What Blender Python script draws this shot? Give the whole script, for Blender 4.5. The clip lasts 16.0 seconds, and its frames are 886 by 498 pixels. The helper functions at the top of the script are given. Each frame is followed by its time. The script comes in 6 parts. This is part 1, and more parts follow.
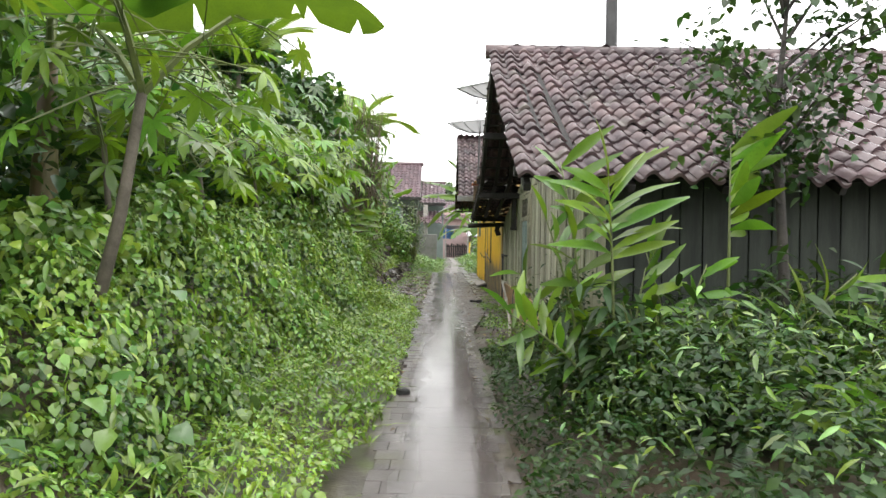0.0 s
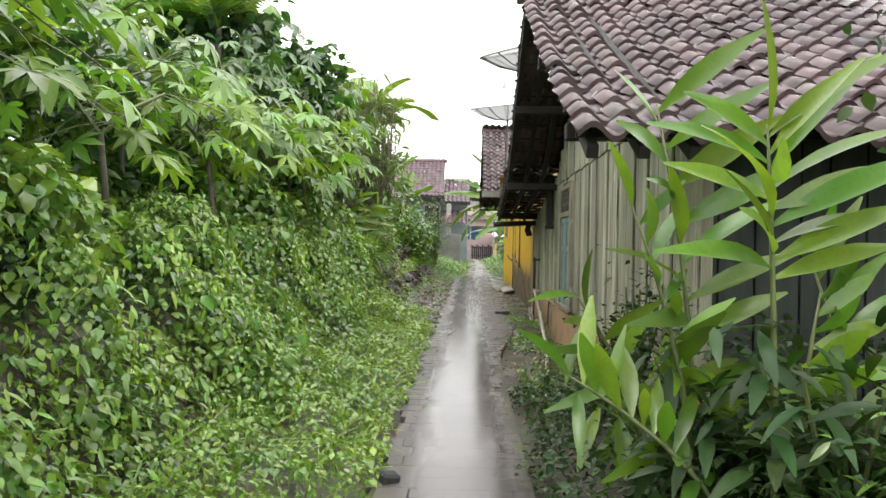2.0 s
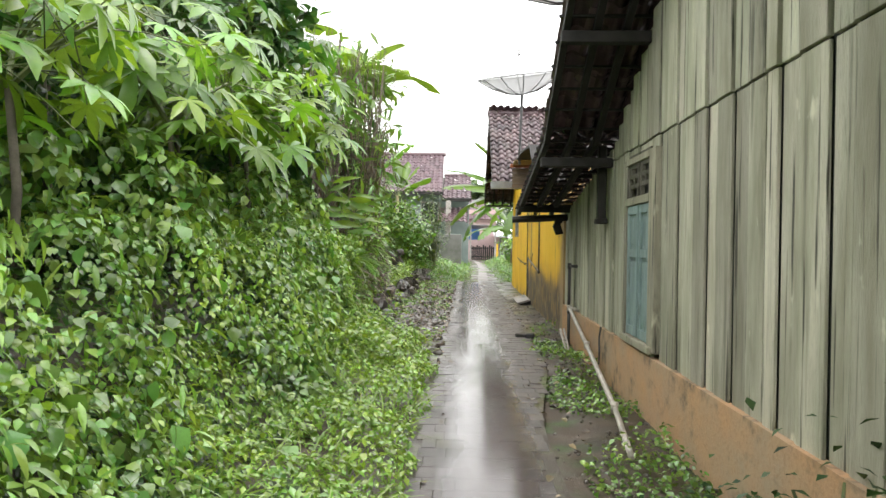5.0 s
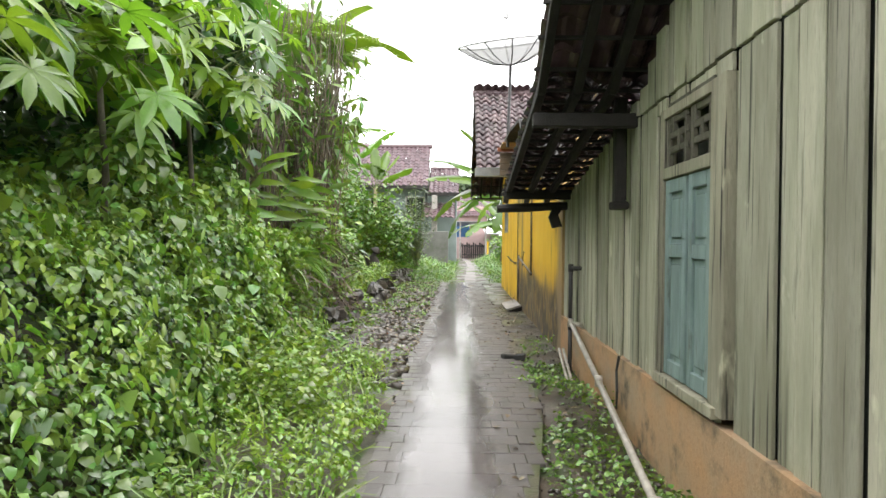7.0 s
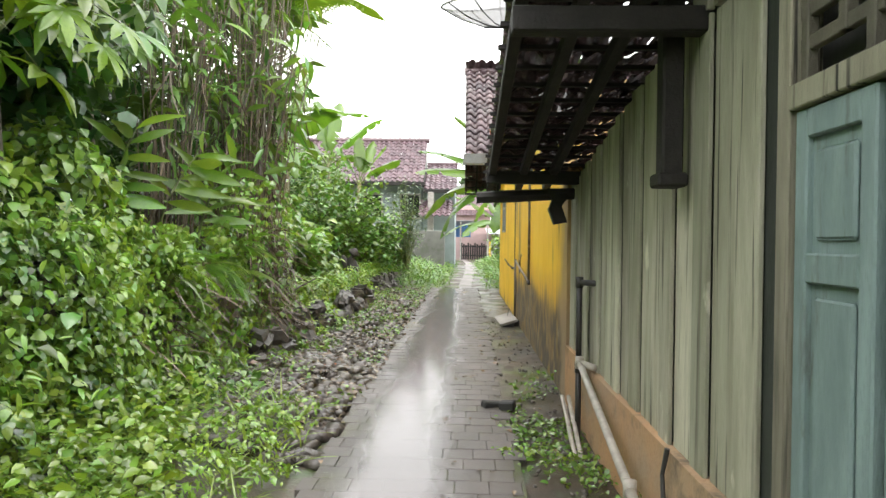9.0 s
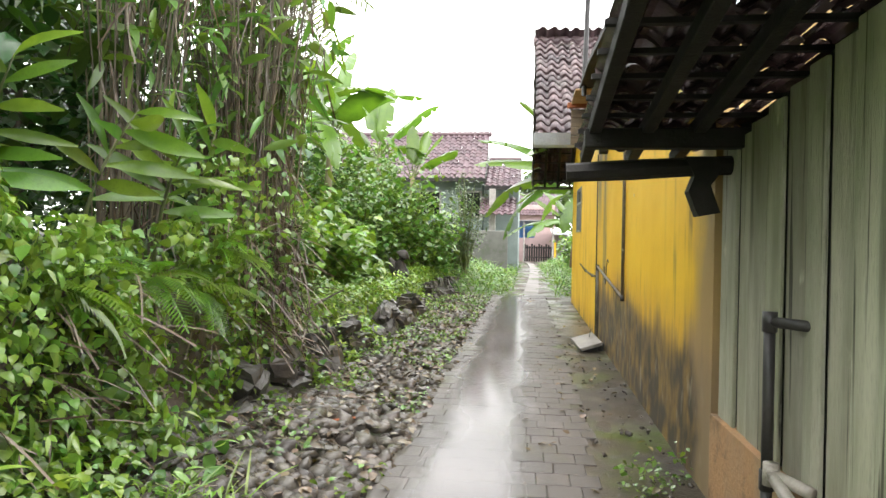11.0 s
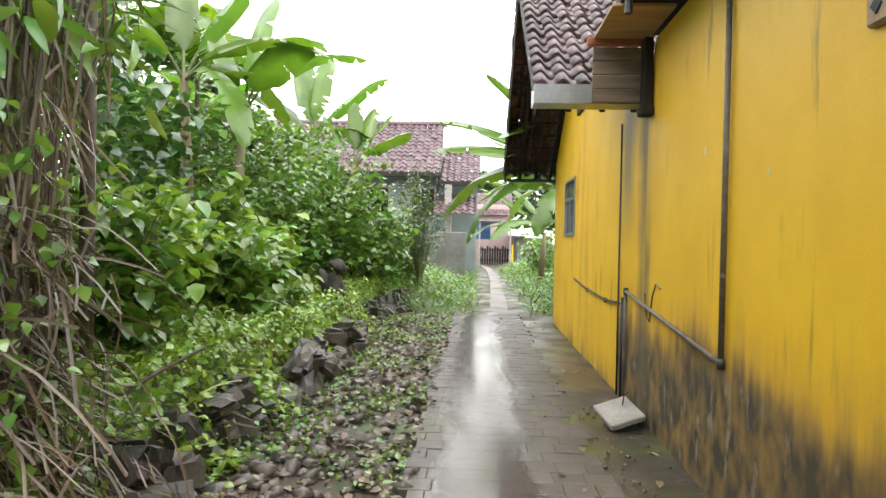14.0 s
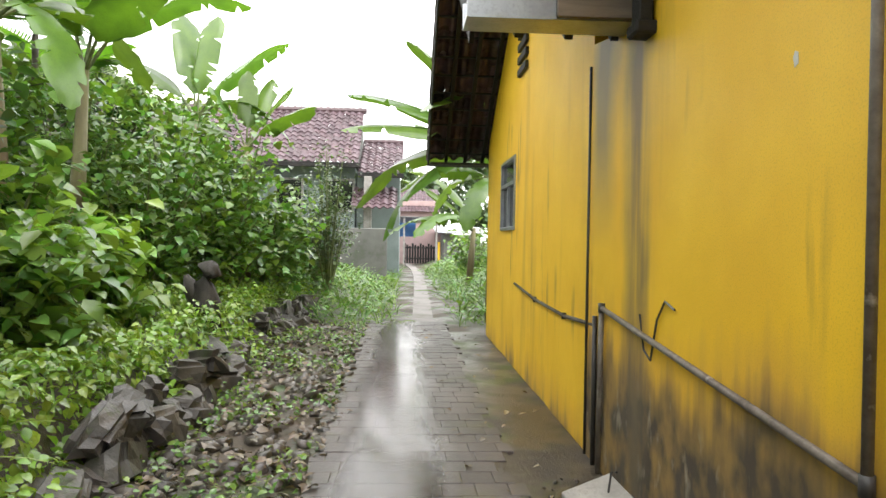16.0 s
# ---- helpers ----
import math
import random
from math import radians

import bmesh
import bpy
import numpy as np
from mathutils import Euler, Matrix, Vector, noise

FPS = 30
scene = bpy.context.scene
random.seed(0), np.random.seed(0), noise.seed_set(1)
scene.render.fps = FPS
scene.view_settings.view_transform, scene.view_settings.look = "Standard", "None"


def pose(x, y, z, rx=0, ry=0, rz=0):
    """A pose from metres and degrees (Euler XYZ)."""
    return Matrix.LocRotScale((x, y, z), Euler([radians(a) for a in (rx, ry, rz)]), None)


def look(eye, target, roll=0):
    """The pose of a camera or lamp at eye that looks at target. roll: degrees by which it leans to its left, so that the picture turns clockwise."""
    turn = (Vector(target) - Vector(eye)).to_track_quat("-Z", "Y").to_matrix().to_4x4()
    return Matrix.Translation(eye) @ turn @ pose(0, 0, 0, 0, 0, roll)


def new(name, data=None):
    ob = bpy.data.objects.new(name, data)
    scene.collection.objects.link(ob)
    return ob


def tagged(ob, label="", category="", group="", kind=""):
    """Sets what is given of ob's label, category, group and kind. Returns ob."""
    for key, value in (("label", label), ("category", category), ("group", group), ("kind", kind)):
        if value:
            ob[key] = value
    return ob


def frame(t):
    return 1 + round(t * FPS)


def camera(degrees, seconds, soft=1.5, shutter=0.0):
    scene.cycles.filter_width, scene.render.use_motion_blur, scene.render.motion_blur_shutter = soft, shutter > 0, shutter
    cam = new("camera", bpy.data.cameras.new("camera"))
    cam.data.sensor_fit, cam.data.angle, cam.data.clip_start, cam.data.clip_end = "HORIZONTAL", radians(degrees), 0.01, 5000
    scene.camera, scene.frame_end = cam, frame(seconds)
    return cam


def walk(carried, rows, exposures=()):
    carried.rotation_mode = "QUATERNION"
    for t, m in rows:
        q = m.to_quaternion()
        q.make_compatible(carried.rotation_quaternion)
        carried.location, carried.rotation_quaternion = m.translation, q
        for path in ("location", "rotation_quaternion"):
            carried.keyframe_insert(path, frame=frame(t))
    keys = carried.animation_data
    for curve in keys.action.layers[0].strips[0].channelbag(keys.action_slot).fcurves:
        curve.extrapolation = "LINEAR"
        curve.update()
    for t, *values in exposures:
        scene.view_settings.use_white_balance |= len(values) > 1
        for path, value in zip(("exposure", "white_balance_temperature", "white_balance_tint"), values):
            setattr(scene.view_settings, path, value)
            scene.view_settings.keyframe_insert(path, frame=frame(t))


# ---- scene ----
cam = camera(66.1, 16.0)
METRES, EYE, TILT, LEAN, TURN = 18.0, 1.5, 0.0, 0.0, 0.0
ROWS = [
    (0.0, 0.0, 0.0, 0.0, 0.01, -0.48, -0.83),
    (0.5, 0.0027, 0.0327, 0.0011, 0.72, -0.45, -0.84),
    (1.0, 0.0072, 0.0645, 0.0024, 1.22, -0.43, -0.88),
    (1.5, 0.0052, 0.0976, 0.0018, 1.74, -0.45, -0.93),
    (2.0, 0.0052, 0.1294, 0.0006, 2.18, -0.44, -1.03),
    (2.5, 0.0004, 0.1596, 0.0027, 2.49, -0.43, -1.1),
    (3.0, -0.0056, 0.1886, 0.0032, 2.7, -0.39, -1.12),
    (3.5, -0.0054, 0.2214, 0.0031, 2.7, -0.4, -0.98),
    (4.0, -0.0082, 0.2504, 0.002, 2.49, -0.38, -0.9),
    (6.5, 0.0016, 0.4012, 0.001, 1.39, -0.55, -0.66),
    (7.0, 0.0068, 0.433, 0.0005, 1.33, -0.58, -0.57),
    (7.5, 0.0137, 0.4653, 0.0019, 1.25, -0.57, -0.48),
    (8.0, 0.0181, 0.4964, 0.0027, 1.19, -0.59, -0.48),
    (8.5, 0.0273, 0.5294, 0.0021, 1.17, -0.58, -0.56),
    (9.0, 0.0268, 0.5618, 0.0016, 1.83, -0.58, -0.66),
    (9.5, 0.0279, 0.5916, 0.0009, 3.3, -0.6, -0.75),
    (12.0, 0.0117, 0.7487, 0.0046, 7.85, -0.59, -0.97),
    (12.5, 0.0075, 0.7789, 0.0061, 6.71, -0.56, -1.0),
    (13.0, 0.0051, 0.8083, 0.0068, 5.47, -0.55, -1.08),
    (13.5, 0.0015, 0.8405, 0.0075, 4.05, -0.52, -1.16),
    (14.0, -0.002, 0.8708, 0.0078, 2.72, -0.54, -1.19),
    (14.5, -0.0022, 0.899, 0.0058, 1.08, -0.56, -1.14),
    (15.0, -0.0044, 0.9318, 0.0062, -0.61, -0.58, -1.05),
    (15.5, 0.0009, 0.9617, 0.0063, -2.2, -0.62, -1.0),
    (16.0, 0.0059, 0.9918, 0.0069, -3.43, -0.61, -0.94),
]
walk(cam, [(t, pose(0, 0, EYE, TILT, LEAN, TURN) @ pose(METRES * x, METRES * y, METRES * z, 90 + pitch, roll, yaw)) for t, x, y, z, yaw, pitch, roll in ROWS],
     exposures=((0.0, -0.12), (2.5, 0.05), (4.2, 0.2), (7.0, 0.36), (9.7, 0.45), (12.0, 0.56), (13.5, 0.42), (16.0, 0.27)))

# ---- light: a bright overcast sky after rain ----
world = bpy.data.worlds.new("overcast_sky")
scene.world = world
world.use_nodes = True
wn = world.node_tree
wn.nodes.clear()
w_out = wn.nodes.new("ShaderNodeOutputWorld")
w_sky = wn.nodes.new("ShaderNodeTexSky")
w_sky.sky_type = "NISHITA"
w_sky.sun_disc = False
w_sky.sun_elevation = radians(72)
w_sky.sun_rotation = radians(195)
w_sky.dust_density = 6.0
w_bg = wn.nodes.new("ShaderNodeBackground")
w_bg.inputs["Strength"].default_value = 0.1
w_cloud = wn.nodes.new("ShaderNodeBackground")
w_cloud.inputs["Color"].default_value = (1.0, 1.0, 1.0, 1)
w_cloud.inputs["Strength"].default_value = 3.3
w_mix = wn.nodes.new("ShaderNodeMixShader")
w_mix.inputs[0].default_value = 0.9
wn.links.new(w_sky.outputs[0], w_bg.inputs[0])
wn.links.new(w_bg.outputs[0], w_mix.inputs[1])
wn.links.new(w_cloud.outputs[0], w_mix.inputs[2])
wn.links.new(w_mix.outputs[0], w_out.inputs[0])
sun = new("sun", bpy.data.lights.new("sun", "SUN"))
sun.data.energy = 1.5
sun.data.angle = radians(30)
sun.data.color = (1.0, 0.97, 0.92)
sun.matrix_world = look((0, 0, 30), (Vector((0, 0, 30)) - Vector((-0.08, -0.3, 1.0))))

# ---- materials ----


def material(name, colour, colour2=None, rough=0.6, scale=4.0, bump=0.2, bump_scale=60.0, metal=0.0, stain=None,
             stain_scale=1.5, stain_at=0.55, island=0.0, objvar=0.0, stretch=(1, 1, 1), spec=0.5, wet=None, translucent=0.0, coat=0.8):
    """Noise-varied surface: two colours, an optional stain, grain relief, variation per piece."""
    m = bpy.data.materials.new(name)
    m.use_nodes = True
    nt = m.node_tree
    n, l = nt.nodes, nt.links
    b = n["Principled BSDF"]
    co = n.new("ShaderNodeTexCoord")
    mp = n.new("ShaderNodeMapping")
    mp.inputs["Scale"].default_value = stretch
    geo = n.new("ShaderNodeNewGeometry")
    l.new(geo.outputs["Position"], mp.inputs[0])

    def tex(sc, detail=5, rough_=0.6):
        t = n.new("ShaderNodeTexNoise")
        t.inputs["Scale"].default_value, t.inputs["Detail"].default_value, t.inputs["Roughness"].default_value = sc, detail, rough_
        l.new(mp.outputs[0], t.inputs["Vector"])
        return t

    def mix(a, b_, f, mode="MIX"):
        x = n.new("ShaderNodeMix")
        x.data_type, x.blend_type = "RGBA", mode
        for v, k in ((f, 0), (a, 6), (b_, 7)):
            if hasattr(v, "is_linked"):
                l.new(v, x.inputs[k])
            elif k == 0:
                x.inputs[0].default_value = v
            else:
                x.inputs[k].default_value = (*v, 1)
        return x.outputs[2]

    def ramp(v, lo, hi):
        r = n.new("ShaderNodeMapRange")
        r.inputs["From Min"].default_value, r.inputs["From Max"].default_value = lo, hi
        l.new(v, r.inputs[0])
        return r.outputs[0]

    base = tex(scale)
    fine = tex(bump_scale, 4)
    out = mix(colour, colour2 or [c * 0.65 for c in colour], ramp(base.outputs["Fac"], 0.35, 0.65))
    out = mix(out, [c * 0.6 for c in colour], ramp(fine.outputs["Fac"], 0.5, 0.9))
    if stain:
        s = tex(stain_scale, 7, 0.65)
        out = mix(out, stain, ramp(s.outputs["Fac"], stain_at, stain_at + 0.12))
    if island or objvar:
        hs = n.new("ShaderNodeHueSaturation")
        rnd = geo.outputs["Random Per Island"] if island else n.new("ShaderNodeObjectInfo").outputs["Random"]
        k = island or objvar
        v = n.new("ShaderNodeMapRange")
        v.inputs["To Min"].default_value, v.inputs["To Max"].default_value = 1 - k, 1 + k
        l.new(rnd, v.inputs[0])
        l.new(v.outputs[0], hs.inputs["Value"])
        h = n.new("ShaderNodeMath")
        h.operation, h.inputs[1].default_value = "MULTIPLY", 7.31
        h2 = n.new("ShaderNodeMath")
        h2.operation = "FRACT"
        l.new(rnd, h.inputs[0])
        l.new(h.outputs[0], h2.inputs[0])
        hr = n.new("ShaderNodeMapRange")
        hr.inputs["To Min"].default_value, hr.inputs["To Max"].default_value = 0.5 - 0.06 * k, 0.5 + 0.06 * k
        l.new(h2.outputs[0], hr.inputs[0])
        l.new(hr.outputs[0], hs.inputs["Hue"])
        l.new(out, hs.inputs["Color"])
        out = hs.outputs[0]
    l.new(out, b.inputs["Base Color"])
    b.inputs["Metallic"].default_value = metal
    b.inputs["Specular IOR Level"].default_value = spec
    if wet:
        w = tex(wet[0], 3, 0.5)
        rr = n.new("ShaderNodeMapRange")
        rr.inputs["From Min"].default_value, rr.inputs["From Max"].default_value = 0.42, 0.58
        rr.inputs["To Min"].default_value, rr.inputs["To Max"].default_value = wet[1], rough
        l.new(w.outputs["Fac"], rr.inputs[0])
        l.new(rr.outputs[0], b.inputs["Roughness"])
    else:
        rr = n.new("ShaderNodeMapRange")
        rr.inputs["To Min"].default_value, rr.inputs["To Max"].default_value = max(0.02, rough - 0.12), min(1, rough + 0.12)
        l.new(base.outputs["Fac"], rr.inputs[0])
        l.new(rr.outputs[0], b.inputs["Roughness"])
    if bump:
        bp = n.new("ShaderNodeBump")
        bp.inputs["Strength"].default_value = bump
        bp.inputs["Distance"].default_value = 0.01
        l.new(fine.outputs["Fac"], bp.inputs["Height"])
        l.new(bp.outputs[0], b.inputs["Normal"])
    if translucent:
        b.inputs["Coat Weight"].default_value = coat
        b.inputs["Coat Roughness"].default_value = 0.22
        tr = n.new("ShaderNodeBsdfTranslucent")
        br = mix(out, (1.0, 1.0, 0.35), 1.0, "MULTIPLY")
        l.new(br, tr.inputs[0])
        ms = n.new("ShaderNodeMixShader")
        ms.inputs[0].default_value = translucent
        l.new(b.outputs[0], ms.inputs[1])
        l.new(tr.outputs[0], ms.inputs[2])
        l.new(ms.outputs[0], n["Material Output"].inputs[0])
    return m


def leaf(name, colour, colour2, rough=0.3, var=0.45, tr=0.38, scale=1.2, coat=0.8):
    return material(name, colour, colour2, rough=rough, scale=scale, bump=0.1, bump_scale=90, island=var, translucent=tr, coat=coat)


M = dict(
    soil=material("soil", (0.085, 0.062, 0.042), (0.04, 0.032, 0.022), 0.75, 3, 0.8, 40, stain=(0.05, 0.09, 0.022), stain_at=0.52, wet=(1.2, 0.35)),
    paver=material("paver", (0.105, 0.09, 0.083), (0.06, 0.052, 0.047), 0.33, 2.2, 0.3, 70, objvar=0.14, wet=(0.6, 0.09), stain=(0.075, 0.07, 0.04), stain_at=0.55),
    paver_rest=material("paver_rest", (0.105, 0.09, 0.083), (0.06, 0.052, 0.047), 0.33, 2.2, 0.3, 70, island=0.14, wet=(0.6, 0.09), stain=(0.075, 0.07, 0.04), stain_at=0.55),
    slab=material("wet_concrete", (0.24, 0.215, 0.2), (0.16, 0.145, 0.135), 0.6, 1.6, 0.2, 60, stain=(0.12, 0.11, 0.08), stain_at=0.55),
    moss_slab=material("mossy_concrete", (0.075, 0.06, 0.042), (0.04, 0.034, 0.025), 0.6, 3, 0.7, 45, wet=(1.5, 0.28), stain=(0.06, 0.085, 0.012), stain_at=0.5, stain_scale=1.1),
    tile=material("roof_tile", (0.135, 0.092, 0.095), (0.06, 0.042, 0.046), 0.24, 1.1, 0.3, 50, objvar=0.3, stain=(0.13, 0.11, 0.10), stain_at=0.56, stain_scale=2.0),
    tile_rest=material("roof_tile_rest", (0.135, 0.092, 0.095), (0.06, 0.042, 0.046), 0.24, 1.1, 0.3, 50, island=0.3, stain=(0.13, 0.11, 0.10), stain_at=0.56, stain_scale=2.0),
    tile_far=material("far_roof_tile", (0.125, 0.078, 0.088), (0.085, 0.055, 0.062), 0.45, 0.8, 0.3, 40, island=0.25),
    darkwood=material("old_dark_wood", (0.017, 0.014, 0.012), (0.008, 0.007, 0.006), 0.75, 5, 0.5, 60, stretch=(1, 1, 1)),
    greywood=material("grey_wood", (0.12, 0.11, 0.08), (0.07, 0.065, 0.05), 0.7, 5, 0.5, 60),
    steel=material("galvanised_steel", (0.42, 0.44, 0.46), (0.3, 0.31, 0.33), 0.4, 4, 0.15, 50, metal=0.8),
    dishmesh=material("dish_mesh", (0.45, 0.45, 0.45), (0.3, 0.3, 0.3), 0.5, 4, 0.0, 50, metal=0.4),
    pvc=material("grey_pipe", (0.5, 0.46, 0.4), (0.3, 0.27, 0.23), 0.45, 7, 0.15, 60, stain=(0.12, 0.1, 0.08), stain_at=0.6, stain_scale=6),
    old_pipe=material("rusty_grey_pipe", (0.2, 0.17, 0.14), (0.09, 0.07, 0.055), 0.5, 9, 0.3, 60, stain=(0.45, 0.42, 0.38), stain_at=0.62, stain_scale=9),
    blackpipe=material("black_pipe", (0.05, 0.045, 0.045), (0.03, 0.03, 0.03), 0.45, 6, 0.2, 60),
    stone=material("river_stone", (0.115, 0.1, 0.086), (0.042, 0.036, 0.031), 0.4, 5, 0.6, 45, island=0.4, wet=(3, 0.22), stain=(0.07, 0.09, 0.03), stain_at=0.64, stain_scale=4),
    wallstone=material("wall_stone", (0.10, 0.09, 0.08), (0.045, 0.04, 0.035), 0.42, 5, 0.8, 35, objvar=0.3, stain=(0.05, 0.08, 0.02), stain_at=0.58, stain_scale=4),
    bark=material("bark", (0.13, 0.11, 0.085), (0.07, 0.06, 0.045), 0.8, 8, 0.6, 50),
    dark_bark=material("dark_wet_bark", (0.045, 0.038, 0.03), (0.022, 0.019, 0.016), 0.7, 8, 0.6, 50),
    stem=material("green_stem", (0.14, 0.17, 0.05), (0.08, 0.10, 0.04), 0.5, 8, 0.2, 50),
    banana_stem=material("banana_stem", (0.2, 0.19, 0.08), (0.12, 0.08, 0.045), 0.55, 3, 0.3, 40, stretch=(1, 1, 0.3)),
    leaf_low=leaf("leaf_low", (0.29, 0.455, 0.075), (0.155, 0.29, 0.052), var=0.4),
    leaf_grass=leaf("leaf_grass", (0.265, 0.395, 0.065), (0.145, 0.25, 0.045), var=0.4),
    leaf_hedge=leaf("leaf_hedge", (0.225, 0.375, 0.08), (0.115, 0.225, 0.052), var=0.5),
    leaf_shrub=leaf("leaf_shrub", (0.195, 0.345, 0.075), (0.105, 0.215, 0.052), var=0.5),
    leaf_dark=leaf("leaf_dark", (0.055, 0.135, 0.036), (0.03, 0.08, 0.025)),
    leaf_fern=leaf("leaf_fern", (0.165, 0.308, 0.066), (0.099, 0.198, 0.044)),
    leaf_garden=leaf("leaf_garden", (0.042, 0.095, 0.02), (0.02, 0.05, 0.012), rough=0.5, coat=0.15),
    leaf_far=leaf("leaf_far", (0.10, 0.16, 0.06), (0.06, 0.11, 0.045)),
    dry=leaf("dry_leaf", (0.26, 0.2, 0.11), (0.14, 0.10, 0.055), rough=0.7, tr=0.2),
    thatch=leaf("dead_thatch", (0.20, 0.15, 0.095), (0.085, 0.063, 0.042), rough=0.8, tr=0.1),
    bamboo=material("dry_cane", (0.17, 0.14, 0.09), (0.075, 0.06, 0.04), 0.6, 5, 0.2, 60, island=0.35),
)


def wet_middle(m, centre, half):
    """The trodden middle of the path lies lower and keeps a film of rain; towards the sides it dries off."""
    n, l = m.node_tree.nodes, m.node_tree.links
    b = n["Principled BSDF"]
    geo = n.new("ShaderNodeNewGeometry")
    sep = n.new("ShaderNodeSeparateXYZ")
    l.new(geo.outputs["Position"], sep.inputs[0])
    mp = n.new("ShaderNodeMapping")
    mp.inputs["Scale"].default_value = (2.6, 0.9, 1)
    l.new(geo.outputs["Position"], mp.inputs[0])
    t = n.new("ShaderNodeTexNoise")
    t.inputs["Scale"].default_value, t.inputs["Detail"].default_value = 1.0, 5
    l.new(mp.outputs[0], t.inputs[0])
    last = sep.outputs["X"]
    for op, v in (("SUBTRACT", centre), ("ABSOLUTE", 0)):
        q = n.new("ShaderNodeMath")
        q.operation, q.inputs[1].default_value = op, v
        l.new(last, q.inputs[0])
        last = q.outputs[0]
    q = n.new("ShaderNodeMath")
    q.operation, q.inputs[1].default_value = "MULTIPLY_ADD", 0.75
    l.new(t.outputs["Fac"], q.inputs[0])
    l.new(last, q.inputs[2])
    r_ = n.new("ShaderNodeMapRange")
    r_.inputs[1].default_value, r_.inputs[2].default_value = 0.375 + half * 0.6, 0.375 + half * 1.6
    r_.inputs[3].default_value, r_.inputs[4].default_value = 0.12, 0.48
    l.new(q.outputs[0], r_.inputs[0])
    l.new(r_.outputs[0], b.inputs["Roughness"])


wet_middle(M["paver"], 0.08, 0.24)
wet_middle(M["paver_rest"], 0.08, 0.24)


def yellow_plaster():
    """Yellow paint on plaster with rain streaks and a damp dirty foot."""
    m = material("yellow_plaster", (0.89, 0.55, 0.017), (0.81, 0.475, 0.013), 0.58, 1.3, 0.06, 140)
    nt = m.node_tree
    n, l = nt.nodes, nt.links
    b = n["Principled BSDF"]
    src = b.inputs["Base Color"].links[0].from_socket
    geo = n.new("ShaderNodeNewGeometry")
    sep = n.new("ShaderNodeSeparateXYZ")
    l.new(geo.outputs["Position"], sep.inputs[0])

    def noise_at(sc, stretch, detail=6):
        mp = n.new("ShaderNodeMapping")
        mp.inputs["Scale"].default_value = stretch
        l.new(geo.outputs["Position"], mp.inputs[0])
        t = n.new("ShaderNodeTexNoise")
        t.inputs["Scale"].default_value, t.inputs["Detail"].default_value = sc, detail
        l.new(mp.outputs[0], t.inputs[0])
        return t.outputs["Fac"]

    def maths(op, a, b_):
        x = n.new("ShaderNodeMath")
        x.operation = op
        x.use_clamp = False
        for v, k in ((a, 0), (b_, 1)):
            if hasattr(v, "is_linked"):
                l.new(v, x.inputs[k])
            else:
                x.inputs[k].default_value = v
        return x.outputs[0]

    def ramp(v, lo, hi, a=0.0, b_=1.0):
        r = n.new("ShaderNodeMapRange")
        r.inputs[1].default_value, r.inputs[2].default_value, r.inputs[3].default_value, r.inputs[4].default_value = lo, hi, a, b_
        l.new(v, r.inputs[0])
        return r.outputs[0]

    def mix(a, c, f):
        x = n.new("ShaderNodeMix")
        x.data_type = "RGBA"
        l.new(a, x.inputs[6])
        x.inputs[7].default_value = (*c, 1)
        l.new(f, x.inputs[0])
        return x.outputs[2]

    # long runs of brown water stain
    st = noise_at(1.0, (1, 2.6, 0.22), 7)
    out = mix(src, (0.33, 0.17, 0.02), ramp(st, 0.6, 0.76, 0, 0.45))
    fine = noise_at(1.0, (1, 9, 1.1), 6)
    brk = noise_at(1.0, (1, 1.1, 0.8), 3)
    out = mix(out, (0.22, 0.12, 0.025), maths("MULTIPLY", ramp(fine, 0.56, 0.68, 0, 0.75), ramp(brk, 0.5, 0.6)))
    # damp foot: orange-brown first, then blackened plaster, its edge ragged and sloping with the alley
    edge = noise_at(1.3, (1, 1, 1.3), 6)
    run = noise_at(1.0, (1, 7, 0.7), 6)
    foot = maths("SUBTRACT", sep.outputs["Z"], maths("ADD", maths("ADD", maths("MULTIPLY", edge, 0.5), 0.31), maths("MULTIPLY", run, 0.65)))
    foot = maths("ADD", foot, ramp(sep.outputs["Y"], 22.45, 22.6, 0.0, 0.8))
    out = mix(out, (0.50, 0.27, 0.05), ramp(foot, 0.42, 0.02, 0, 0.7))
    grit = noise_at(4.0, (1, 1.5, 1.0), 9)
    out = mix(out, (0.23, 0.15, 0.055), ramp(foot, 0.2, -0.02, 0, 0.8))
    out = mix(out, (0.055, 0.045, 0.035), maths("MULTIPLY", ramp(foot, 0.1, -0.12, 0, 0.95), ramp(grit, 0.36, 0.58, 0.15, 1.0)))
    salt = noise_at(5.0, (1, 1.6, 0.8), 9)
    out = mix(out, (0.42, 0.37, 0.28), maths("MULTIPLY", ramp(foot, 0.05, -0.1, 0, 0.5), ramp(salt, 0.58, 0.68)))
    # black run below the valley gutter's bracket
    off = maths("ABSOLUTE", maths("ADD", maths("SUBTRACT", sep.outputs["Y"], 21.55), maths("MULTIPLY", maths("SUBTRACT", edge, 0.5), 0.35)), 0.0)
    out = mix(out, (0.13, 0.10, 0.06), maths("MULTIPLY", ramp(off, 0.28, 0.05, 0, 0.8), ramp(run, 0.35, 0.6, 0.2, 1.0)))
    off = maths("ABSOLUTE", maths("ADD", maths("SUBTRACT", sep.outputs["Y"], 22.2), maths("MULTIPLY", maths("SUBTRACT", edge, 0.5), 0.5)), 0.0)
